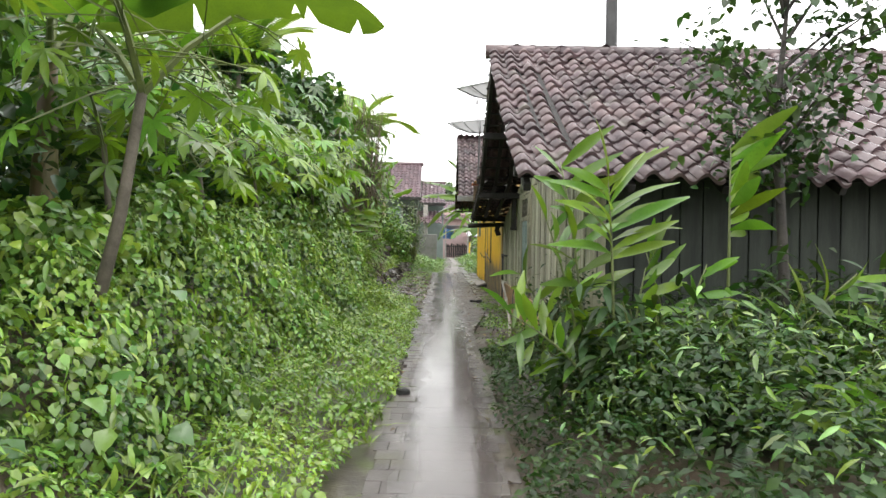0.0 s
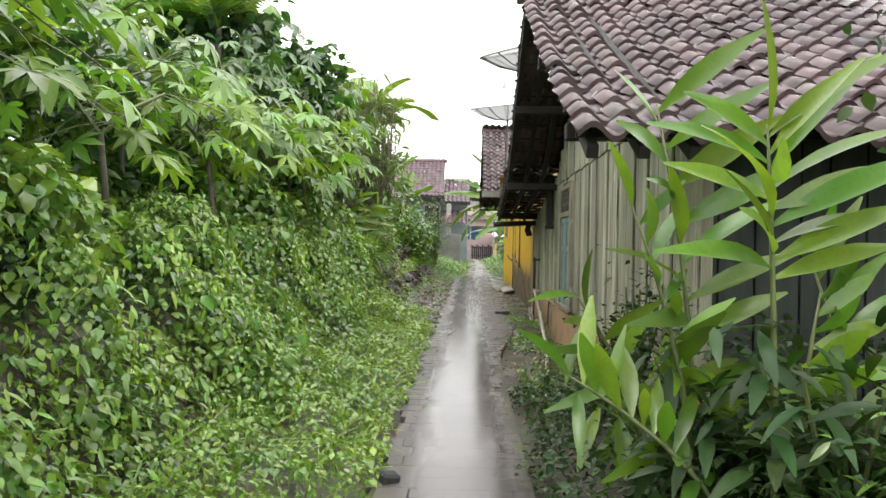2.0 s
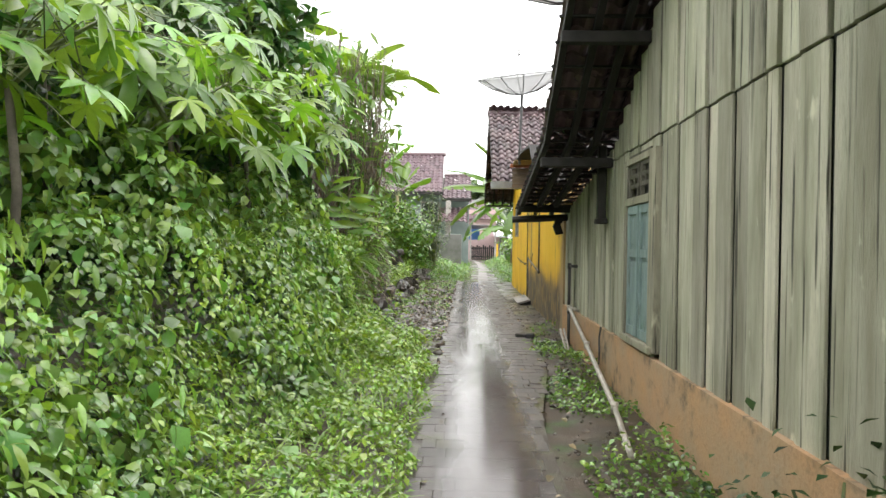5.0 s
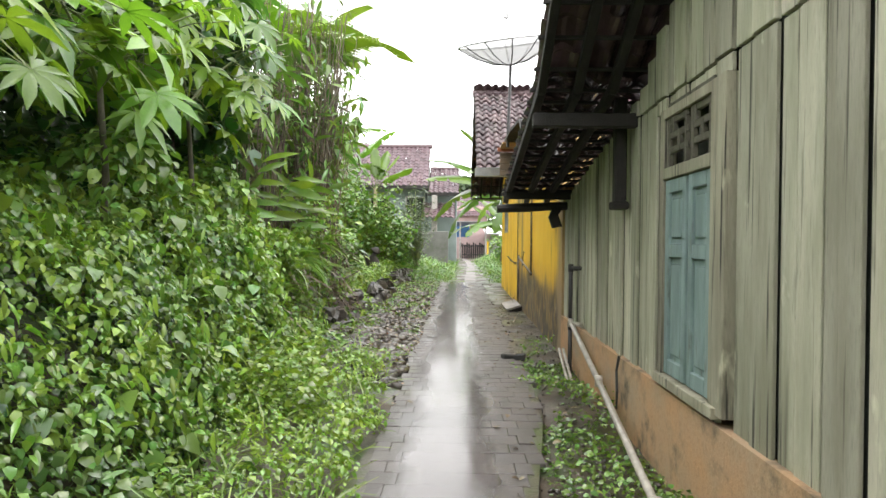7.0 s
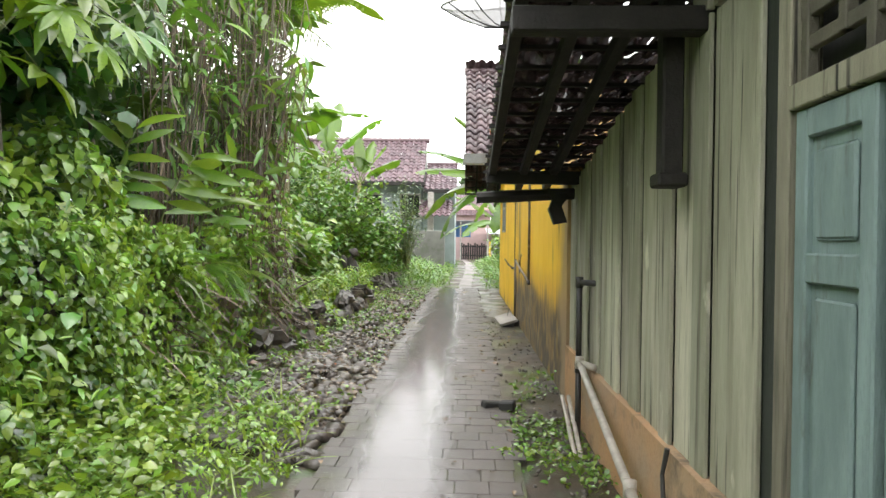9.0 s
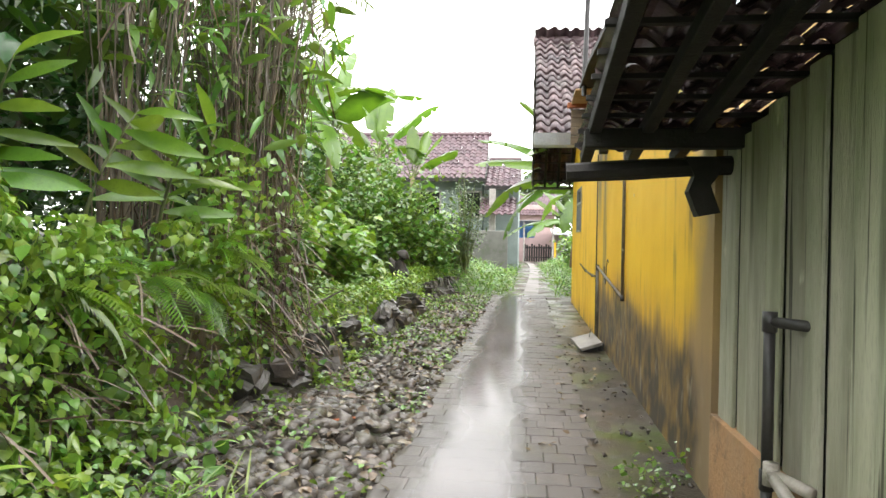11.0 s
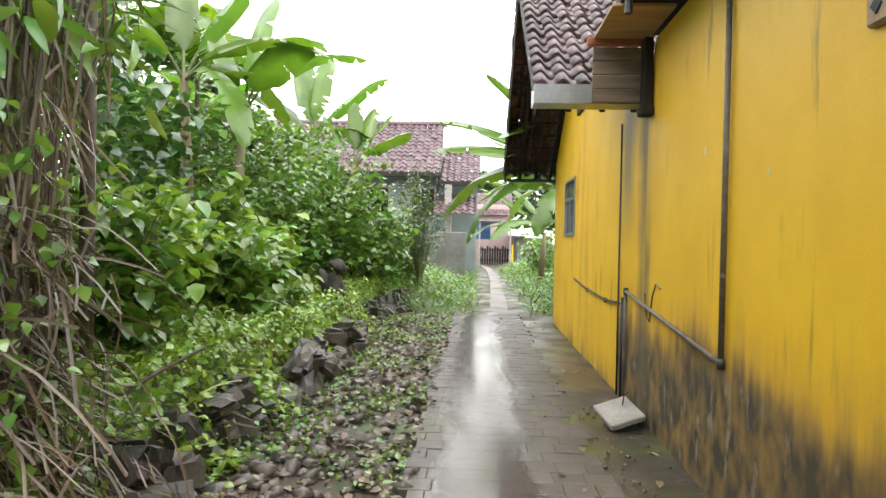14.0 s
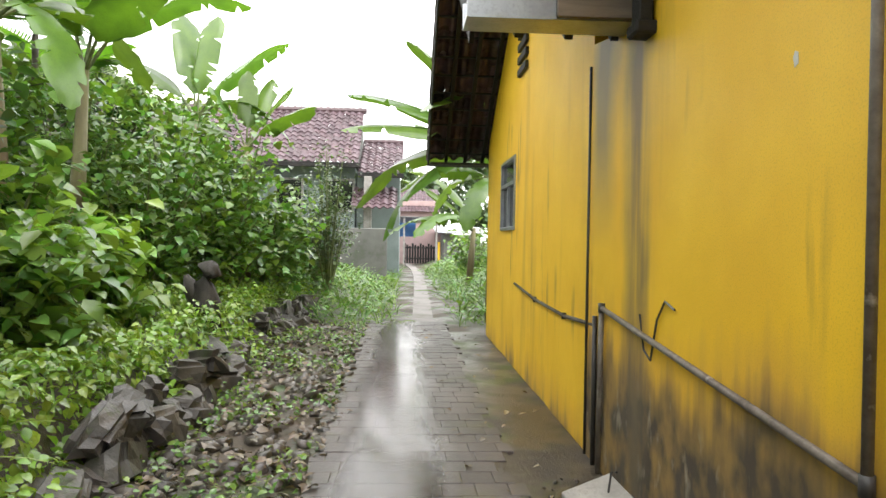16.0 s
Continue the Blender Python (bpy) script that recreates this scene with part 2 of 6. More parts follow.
    out = mix(out, (0.20, 0.17, 0.09), maths("MULTIPLY", ramp(off, 0.33, 0.1, 0, 0.75), ramp(sep.outputs["Z"], 1.6, 2.3)))
    # patch of bare damp plaster where the two houses meet
    pp = maths("ADD", sep.outputs["Y"], maths("MULTIPLY", edge, 1.1))
    out = mix(out, (0.36, 0.25, 0.14), ramp(pp, 17.3, 17.0, 0, 0.8))
    l.new(out, b.inputs["Base Color"])
    return m


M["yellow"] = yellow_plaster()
M["plinth"] = material("orange_plinth", (0.52, 0.30, 0.15), (0.40, 0.30, 0.2), 0.8, 1.6, 0.5, 45, stain=(0.12, 0.10, 0.07), stain_at=0.54, stain_scale=2.2)


def old_board(name, colour, colour2, streak, amount=0.9):
    """Weathered upright board: grain, dark cracks running along it, and blotches where the paint has gone."""
    m = material(name, colour, colour2, 0.78, 3, 0.6, 60, objvar=0.28, stretch=(1.8, 1.8, 0.3), stain=[c * 0.3 for c in colour2], stain_at=0.6, stain_scale=1.6)
    n, l = m.node_tree.nodes, m.node_tree.links
    b = n["Principled BSDF"]
    src = b.inputs["Base Color"].links[0].from_socket
    geo = n.new("ShaderNodeNewGeometry")
    last = src
    for scale, lo, hi, col in (((26, 26, 0.9), 0.60, 0.68, streak), ((9, 9, 0.55), 0.60, 0.72, [c * 0.45 for c in colour2]), ((5, 5, 2.6), 0.66, 0.72, [min(1, c * 1.35) for c in colour])):
        mp = n.new("ShaderNodeMapping")
        mp.inputs["Scale"].default_value = scale
        l.new(geo.outputs["Position"], mp.inputs[0])
        t = n.new("ShaderNodeTexNoise")
        t.inputs["Scale"].default_value, t.inputs["Detail"].default_value = 1.0, 6
        l.new(mp.outputs[0], t.inputs[0])
        r_ = n.new("ShaderNodeMapRange")
        r_.inputs[1].default_value, r_.inputs[2].default_value, r_.inputs[4].default_value = lo, hi, amount
        l.new(t.outputs["Fac"], r_.inputs[0])
        x = n.new("ShaderNodeMix")
        x.data_type = "RGBA"
        l.new(r_.outputs[0], x.inputs[0])
        l.new(last, x.inputs[6])
        x.inputs[7].default_value = (*col, 1)
        last = x.outputs[2]
    l.new(last, b.inputs["Base Color"])
    return m


M["plank"] = old_board("weathered_board", (0.49, 0.475, 0.37), (0.285, 0.28, 0.195), (0.03, 0.027, 0.02))
M["frame"] = old_board("frame_board", (0.36, 0.34, 0.25), (0.22, 0.205, 0.15), (0.02, 0.018, 0.015), 1.0)
M["teal"] = material("teal_paint", (0.235, 0.32, 0.31), (0.15, 0.21, 0.205), 0.6, 2.5, 0.3, 60, stretch=(3, 3, 0.6), stain=(0.10, 0.11, 0.095), stain_at=0.56, stain_scale=3)
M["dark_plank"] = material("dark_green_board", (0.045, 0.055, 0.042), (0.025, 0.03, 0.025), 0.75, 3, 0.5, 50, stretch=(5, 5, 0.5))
M["glass"] = material("dark_glass", (0.02, 0.02, 0.022), (0.015, 0.015, 0.015), 0.08, 2, 0.0, 20)
M["tan"] = material("plywood", (0.55, 0.36, 0.2), (0.42, 0.27, 0.14), 0.7, 2, 0.3, 50, stretch=(1, 6, 1))
M["rust"] = material("rusty_sheet", (0.4, 0.13, 0.05), (0.25, 0.08, 0.035), 0.7, 5, 0.4, 40)
M["rawboard"] = material("raw_board", (0.22, 0.17, 0.12), (0.13, 0.1, 0.075), 0.75, 3, 0.5, 50, stretch=(0.6, 4, 6))
M["concrete"] = material("grey_concrete", (0.19, 0.19, 0.175), (0.12, 0.12, 0.11), 0.8, 1.5, 0.4, 40, stain=(0.1, 0.12, 0.08), stain_at=0.56)
M["cement_white"] = material("pale_concrete", (0.38, 0.355, 0.325), (0.26, 0.245, 0.225), 0.7, 6, 0.4, 50)
M["chalk"] = material("bare_white_plaster", (0.72, 0.69, 0.62), (0.6, 0.57, 0.5), 0.8, 9, 0.2, 60)
M["blue"] = material("blue_tarp", (0.05, 0.17, 0.42), (0.04, 0.12, 0.3), 0.5, 2, 0.3, 10)
M["pinkwall"] = material("faded_pink_wall", (0.5, 0.36, 0.34), (0.4, 0.29, 0.28), 0.8, 1, 0.2, 30)
M["paleblue"] = material("pale_green_paint", (0.24, 0.29, 0.28), (0.17, 0.21, 0.2), 0.7, 1, 0.2, 30)
M["dark"] = material("dark_board", (0.035, 0.035, 0.035), (0.02, 0.02, 0.02), 0.7, 3, 0.2, 30)


def veil(name, colour, alpha):
    """Woven wire that lets part of the light through."""
    m = bpy.data.materials.new(name)
    m.use_nodes = True
    n, l = m.node_tree.nodes, m.node_tree.links
    t = n.new("ShaderNodeBsdfTransparent")
    x = n.new("ShaderNodeMixShader")
    x.inputs[0].default_value = alpha
    n["Principled BSDF"].inputs["Base Color"].default_value = (*colour, 1)
    n["Principled BSDF"].inputs["Roughness"].default_value = 0.6
    l.new(t.outputs[0], x.inputs[1])
    l.new(n["Principled BSDF"].outputs[0], x.inputs[2])
    l.new(x.outputs[0], n["Material Output"].inputs[0])
    return m


M["wire_mesh"] = veil("wire_mesh", (0.45, 0.45, 0.45), 0.7)
M["water"] = material("rain_water", (0.12, 0.1, 0.092), (0.08, 0.068, 0.06), 0.13, 1.2, 0.1, 8)


def thin_film(m, centre, half):
    """Water that is deepest along the path's middle and thins out to nothing in ragged edges."""
    n, l = m.node_tree.nodes, m.node_tree.links
    geo = n.new("ShaderNodeNewGeometry")
    sep = n.new("ShaderNodeSeparateXYZ")
    l.new(geo.outputs["Position"], sep.inputs[0])
    mp = n.new("ShaderNodeMapping")
    mp.inputs["Scale"].default_value = (5.0, 2.2, 1)
    l.new(geo.outputs["Position"], mp.inputs[0])
    t = n.new("ShaderNodeTexNoise")
    t.inputs["Scale"].default_value, t.inputs["Detail"].default_value = 1.0, 7
    l.new(mp.outputs[0], t.inputs[0])
    last = sep.outputs["X"]
    for op, v in (("SUBTRACT", centre), ("ABSOLUTE", 0)):
        q = n.new("ShaderNodeMath")
        q.operation, q.inputs[1].default_value = op, v
        l.new(last, q.inputs[0])
        last = q.outputs[0]
    q = n.new("ShaderNodeMath")
    q.operation, q.inputs[1].default_value = "MULTIPLY_ADD", 0.32
    l.new(t.outputs["Fac"], q.inputs[0])
    l.new(last, q.inputs[2])
    r_ = n.new("ShaderNodeMapRange")
    r_.inputs[1].default_value, r_.inputs[2].default_value = 0.16 + half * 0.65, 0.16 + half * 1.25
    r_.inputs[3].default_value, r_.inputs[4].default_value = 0.78, 0.0
    l.new(q.outputs[0], r_.inputs[0])
    clear = n.new("ShaderNodeBsdfTransparent")
    x = n.new("ShaderNodeMixShader")
    l.new(r_.outputs[0], x.inputs[0])
    l.new(clear.outputs[0], x.inputs[1])
    l.new(n["Principled BSDF"].outputs[0], x.inputs[2])
    l.new(x.outputs[0], n["Material Output"].inputs[0])


thin_film(M["water"], 0.05, 0.28)

# ---- builders ----
rng = np.random.default_rng(7)


def mesh_object(name, verts, faces, mat, parent=None, label="", smooth=False):
    me = bpy.data.meshes.new(name)
    me.from_pydata([tuple(v) for v in verts], [], [tuple(f) for f in faces])
    me.materials.append(mat)
    if smooth:
        me.polygons.foreach_set("use_smooth", [True] * len(me.polygons))
    ob = new(name, me)
    if parent is not None:
        ob.parent = parent
    return tagged(ob, label)


def part(name, bm, mat, parent=None, label="", smooth=False):
    """Link a bmesh as one mesh object under a thing or a part."""
    me = bpy.data.meshes.new(name)
    bmesh.ops.recalc_face_normals(bm, faces=bm.faces)
    bm.to_mesh(me)
    bm.free()
    me.materials.append(mat)
    if smooth:
        me.polygons.foreach_set("use_smooth", [True] * len(me.polygons))
    ob = new(name, me)
    if parent is not None:
        ob.parent = parent
    return tagged(ob, label)


def thing(name, label, category, at=(0, 0, 0), group="", kind=""):
    ob = new(name)
    ob.location = at
    ob.empty_display_size = 0.1
    return tagged(ob, label, category, group, kind)


def box_bm(x0, y0, z0, x1, y1, z1, bevel=0.004, bm=None, m=None):
    bm = bm or bmesh.new()
    r = bmesh.ops.create_cube(bm, size=1.0, matrix=(m or Matrix()) @ Matrix.Translation(((x0 + x1) / 2, (y0 + y1) / 2, (z0 + z1) / 2)) @ Matrix.Diagonal((x1 - x0, y1 - y0, z1 - z0, 1)))
    if bevel:
        edges = list({e for v in r["verts"] for e in v.link_edges})
        bmesh.ops.bevel(bm, geom=edges, offset=bevel, segments=1, affect="EDGES")
    return bm


def beam_bm(a, b, w, h, bm=None, bevel=0.004, up=(0, 0, 1)):
    """A squared timber from a to b, w wide and h deep."""
    a, b = Vector(a), Vector(b)
    d = b - a
    q = d.to_track_quat("Y", "Z").to_matrix().to_4x4()
    return box_bm(-w / 2, 0, -h / 2, w / 2, d.length, h / 2, bevel, bm, Matrix.Translation(a) @ q)


def tube_bm(points, radii, sides=8, bm=None, cap=True):
    """A tube through points; radii a number or one per point."""
    bm = bm or bmesh.new()
    pts = [Vector(p) for p in points]
    if not hasattr(radii, "__len__"):
        radii = [radii] * len(pts)
    rings = []
    for i, p in enumerate(pts):
        d = (pts[min(i + 1, len(pts) - 1)] - pts[max(i - 1, 0)]).normalized()
        ref = Vector((0, 0, 1)) if abs(d.z) < 0.9 else Vector((1, 0, 0))
        s = d.cross(ref).normalized()
        u = s.cross(d)
        rings.append([bm.verts.new(p + radii[i] * (math.cos(a) * s + math.sin(a) * u)) for a in [2 * math.pi * k / sides for k in range(sides)]])
    for r0, r1 in zip(rings, rings[1:]):
        for k in range(sides):
            bm.faces.new((r0[k], r0[(k + 1) % sides], r1[(k + 1) % sides], r1[k]))
    if cap:
        bm.faces.new(rings[0][::-1])
        bm.faces.new(rings[-1])
    return bm


def prism_bm(poly, axis, a, b):
    """An outline of (u, v) pairs pushed along an axis from a to b: 'x' takes (y, z), 'y' takes (x, z), 'z' takes (x, y)."""
    bm = bmesh.new()
    put = {"x": lambda u, v, w: (w, u, v), "y": lambda u, v, w: (u, w, v), "z": lambda u, v, w: (u, v, w)}[axis]
    v0 = [bm.verts.new(put(u, v, a)) for u, v in poly]
    v1 = [bm.verts.new(put(u, v, b)) for u, v in poly]
    n = len(poly)
    bm.faces.new(v0[::-1])
    bm.faces.new(v1)
    for i in range(n):
        bm.faces.new((v0[i], v0[(i + 1) % n], v1[(i + 1) % n], v1[i]))
    return bm


def smooth01(v, lo, hi):
    t = np.clip((np.asarray(v, float) - lo) / (hi - lo), 0, 1)
    return t * t * (3 - 2 * t)


def lumps(x, y, f=1.0, seed=0.0):
    """Cheap smooth unevenness, about -1 to 1."""
    return (np.sin(1.7 * f * x + 2.1 * seed + 1.3 * np.sin(1.1 * f * y + seed)) + np.sin(1.3 * f * y + 1.7 + seed + 1.1 * np.sin(1.9 * f * x - seed))) / 2


def path_z(y):
    return 0.0068 * np.clip(y, -5, 40)


def ground_z(x, y):
    """Height of the bare ground."""
    x, y = np.asarray(x, float), np.asarray(y, float)
    g = path_z(y)
    toe = -1.32 - 0.38 * smooth01(y, 13, 17)
    steep = 1.0 - 0.8 * smooth01(y, 13.5, 16.0)
    bank = 0.16 * smooth01(-x, 0.5, 1.4) + (0.74 + 0.25 * smooth01(y, 2, 8)) * smooth01(-x, -toe + 0.05, -toe + 0.05 + steep) + 0.5 * smooth01(-x, 2.3, 5.5)
    low = 0.42 * smooth01(-x, 1.78, 1.95) + 0.35 * smooth01(-x, 2.2, 4.2) + 0.7 * smooth01(-x, 4.0, 8)
    far = 0.35 * smooth01(-x, 0.3, 1.6)
    k1, k2 = smooth01(y, 16.8, 18.4), smooth01(y, 28.5, 32)
    left = bank * (1 - k1) + low * k1 * (1 - k2) + far * k2
    z = g + left + 0.02 * lumps(x, y, 2.2) * smooth01(np.abs(x), 0.5, 1.0)
    z = z - 0.03 * (1 - smooth01(np.abs(x - 0.2), 0.55, 0.75))
    z = z + 0.10 * smooth01(x, 0.6, 1.2) * smooth01(-y, -9, -7)
    z = z + 0.3 * smooth01(x, 1.2, 2.5) * smooth01(y, 29, 34)
    return z


# ---- ground ----
gx = np.concatenate(([-2500, -600, -200, -80, -40, -24], np.linspace(-16, -4.2, 30), np.linspace(-4, 2, 61), np.linspace(2.3, 16, 30), [24, 40, 80, 200, 600, 2500]))
gy = np.concatenate(([-2500, -600, -200, -60, -25, -12], np.linspace(-6, 34, 201), np.linspace(35, 70, 30), [80, 110, 160, 300, 800, 2500]))
GX, GY = np.meshgrid(gx, gy)
gv = np.stack([GX, GY, ground_z(GX, GY)], -1).reshape(-1, 3)
W_ = len(gx)
gf = [(j * W_ + i, j * W_ + i + 1, (j + 1) * W_ + i + 1, (j + 1) * W_ + i) for j in range(len(gy) - 1) for i in range(W_ - 1)]
ground = tagged(mesh_object("ground", gv, gf, M["soil"], smooth=True), "dark wet soil sloping up to a bank", "ground", kind="structure")

# ---- paved path: beds under the pieces, then the narrow concrete strip beyond ----


def strip(name, mat, label, ys, left, right, thick, lift, category="path"):
    v, f = [], []
    for y in ys:
        z = float(path_z(y)) + lift
        a, b = left(y), right(y)
        v += [(a, y, z - thick), (a, y, z), (b, y, z), (b, y, z - thick)]
    for j in range(len(ys) - 1):
        o = 4 * j
        f += [(o + k, o + k + 1, o + k + 5, o + k + 4) for k in range(3)]
    return tagged(mesh_object(name, v, f, mat), label, category, kind="structure")


pavement = strip("pavement", M["moss_slab"], "wet block-paved footpath with puddles", [i * 0.5 for i in range(-8, 60)],
                 lambda y: -0.45 + 0.1 * math.sin(y) - 0.25 * float(smooth01(-y, -5.5, -3.5)), lambda y: 0.5 + 0.35 * float(smooth01(y, 10.5, 14)), 0.1, 0.025)
mossy = strip("mossy_strip", M["moss_slab"], "dark mossy concrete strip at the wall's foot", [15.5 + i * 0.5 for i in range(27)],
              lambda y: 0.5 + 0.35 * float(smooth01(y, 10.5, 14)), lambda y: 1.41, 0.1, 0.012)
far_path = strip("far_path", M["slab"], "narrow pale wet concrete path", [29.4 + i * 0.8 for i in range(60)],
                 lambda y: 0.28 + 0.27 * math.sin((y - 29) * 0.09) - 0.02 * max(0, y - 50), lambda y: 0.66 + 0.27 * math.sin((y - 29) * 0.09) - 0.02 * max(0, y - 50), 0.1, 0.02)

# ---- the old wooden house ----
WX = 1.42          # face of the alley walls
RIDGE_Y, RIDGE_Z = 10.0, 4.33
EAVE_N, EAVE_F, EAVE_Z, KNEE_Y, KNEE_Z, EAVE_FZ = 5.75, 16.5, 2.05, 12.75, 2.70, 2.12


def roof_z(y):
    """Tile height of the wooden house: one steep near slope, a rear slope that flattens at a knee."""
    if y < RIDGE_Y:
        t = min(max((y - EAVE_N) / (RIDGE_Y - EAVE_N), 0), 1)
        return EAVE_Z + (RIDGE_Z - EAVE_Z) * (y - EAVE_N) / (RIDGE_Y - EAVE_N) - 0.10 * math.sin(math.pi * t)
    if y < KNEE_Y:
        return RIDGE_Z + (KNEE_Z - RIDGE_Z) * (y - RIDGE_Y) / (KNEE_Y - RIDGE_Y)
    return KNEE_Z + (EAVE_FZ - KNEE_Z) * (y - KNEE_Y) / (EAVE_F - KNEE_Y)


wooden_house = thing("wooden_house", "old timber house with weathered boards and brown pantile roof", "house")
WIN = (11.27, 12.04, 0.72, 1.90, 2.28)     # y0, y1, sill, shutter top, vent top
part("plinth", prism_bm([(6.35, -0.1), (16.22, -0.1), (16.22, 0.62), (6.35, 0.62)], "x", WX - 0.03, WX + 0.12), M["plinth"], wooden_house, "orange plaster plinth, patched and peeling")
part("gable_core", prism_bm([(6.5, 0.62), (11.06, 0.62), (11.06, 2.45), (12.1, 2.45), (12.1, 0.62), (16.2, 0.62), (16.2, roof_z(16.2) - 0.12), (KNEE_Y, roof_z(KNEE_Y) - 0.12), (RIDGE_Y, RIDGE_Z - 0.15), (9, roof_z(9) - 0.12), (6.5, roof_z(6.5) - 0.12)], "x", WX + 0.03, WX + 0.10), M["dark_plank"], wooden_house)
y = 6.42
k = 0
while y < 16.15:
    w = [0.21, 0.24, 0.18, 0.26, 0.2, 0.16, 0.23][k % 7]
    y1 = min(y + w, 16.2)
    if y < WIN[0] - 0.21 < y1:
        y1 = WIN[0] - 0.205
    px = WX + [0.0, 0.012, -0.006, 0.006, 0.014][k % 5]
    gap = (0.014, 0.022, 0.04, 0.016, 0.03)[k % 5]
    split = 2.43
    segs = [(0.60 + 0.02 * (k % 2), min(split, roof_z((y + y1) / 2) - 0.13))]
    if y1 > WIN[0] - 0.2 and y < WIN[1] + 0.08:
        segs = [(WIN[4] + 0.06, split)]
    if roof_z((y + y1) / 2) - 0.13 > split + 0.05:
        segs.append((split + 0.012, roof_z((y + y1) / 2) - 0.13))
    for n_, (z0, z1) in enumerate(segs):
        if z1 - z0 > 0.05:
            part("plank", box_bm(px - 0.012 * n_, y, z0, px + 0.02, y1 - gap, z1, 0.003), M["plank"], wooden_house)
    y, k = y1, k + 1
for z0, z1 in ((0.60, WIN[2] - 0.03),):
    part("apron_board", box_bm(WX - 0.01, WIN[0] - 0.06, z0, WX + 0.02, WIN[1] + 0.06, z1), M["plank"], wooden_house)

# window: frame, two panelled shutters, carved vent above
shutter_window = part("shutter_window", box_bm(WX - 0.035, WIN[0] - 0.2, WIN[2] - 0.05, WX + 0.06, WIN[0] - 0.01, WIN[4] + 0.06), M["frame"], wooden_house, "pale worn timber window frame")
part("jamb", box_bm(WX - 0.035, WIN[1] + 0.01, WIN[2] - 0.05, WX + 0.06, WIN[1] + 0.085, WIN[4] + 0.06), M["frame"], shutter_window)
part("lintel", box_bm(WX - 0.04, WIN[0] - 0.01, WIN[3] + 0.005, WX + 0.06, WIN[1] + 0.01, WIN[3] + 0.075), M["frame"], shutter_window)
part("head", box_bm(WX - 0.035, WIN[0] - 0.01, WIN[4], WX + 0.06, WIN[1] + 0.01, WIN[4] + 0.058), M["frame"], shutter_window)
part("sill", box_bm(WX - 0.06, WIN[0] - 0.12, WIN[2] - 0.07, WX + 0.06, WIN[1] + 0.12, WIN[2] - 0.01), M["frame"], shutter_window)
part("vent_back", box_bm(WX + 0.05, WIN[0], WIN[3] + 0.08, WX + 0.06, WIN[1], WIN[4], 0), M["dark"], shutter_window)
for i in range(2):
    c0 = WIN[0] + i * (WIN[1] - WIN[0]) / 2 + 0.006
    c1 = c0 + (WIN[1] - WIN[0]) / 2 - (0.045 if i == 0 else 0.012)
    s0, s1, mid = WIN[2], WIN[3], 1.47
    rail = 0.062
    shut = part("shutter", box_bm(WX - 0.004, c0 + 0.004, s0 + 0.004, WX + 0.01, c1 - 0.004, s1 - 0.004, 0), M["teal"], wooden_house, "faded teal panelled shutter")
    for name, q in (("stile", (c0, s0, c0 + rail, s1)), ("stile", (c1 - rail, s0, c1, s1)), ("rail", (c0 + rail, s0, c1 - rail, s0 + 0.09)), ("rail", (c0 + rail, s1 - 0.08, c1 - rail, s1)), ("rail", (c0 + rail, mid - 0.04, c1 - rail, mid + 0.04))):
        part(name, box_bm(WX - 0.024, q[0], q[1], WX + 0.016, q[2], q[3], 0.005), M["teal"], shut)
    for p0, p1 in ((s0 + 0.09, mid - 0.04), (mid + 0.04, s1 - 0.08)):
        part("panel", box_bm(WX - 0.016, c0 + rail + 0.03, p0 + 0.035, WX - 0.002, c1 - rail - 0.03, p1 - 0.035, 0.009), M["teal"], shut)
    v0, v1 = WIN[3] + 0.08, WIN[4]
    bm = bmesh.new()
    for zz in (v0 + 0.08, v0 + 0.17, v0 + 0.26, v0 + 0.35):
        box_bm(WX - 0.015, c0, zz, WX + 0.01, c1, zz + 0.04, 0.003, bm)
    for yy, za, zb in ((c0 + 0.02, v0, v1), (c0 + 0.14, v0 + 0.08, v0 + 0.2), (c0 + 0.25, v0 + 0.2, v0 + 0.38), (c1 - 0.05, v0, v1)):
        box_bm(WX - 0.02, yy, za, WX + 0.012, yy + 0.035, zb, 0.003, bm)
    part("vent_grille", bm, M["greywood"], shutter_window, "cut timber grille over the shutters")

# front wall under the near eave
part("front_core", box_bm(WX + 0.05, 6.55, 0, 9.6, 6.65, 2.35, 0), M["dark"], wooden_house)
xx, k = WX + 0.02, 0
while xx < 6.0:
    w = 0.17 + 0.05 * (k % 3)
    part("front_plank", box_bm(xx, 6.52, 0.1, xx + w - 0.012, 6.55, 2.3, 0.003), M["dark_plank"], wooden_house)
    xx, k = xx + w, k + 1
part("corner_post", box_bm(WX - 0.02, 6.36, 0, WX + 0.1, 6.5, 2.3, 0.008), M["frame"], wooden_house)
part("back_wall", box_bm(9.6, 6.55, 0, 9.7, 16.2, 4.2, 0), M["dark_plank"], wooden_house)
part("rear_wall", box_bm(WX + 0.1, 16.1, 0, 9.7, 16.2, 2.2, 0), M["dark_plank"], wooden_house)

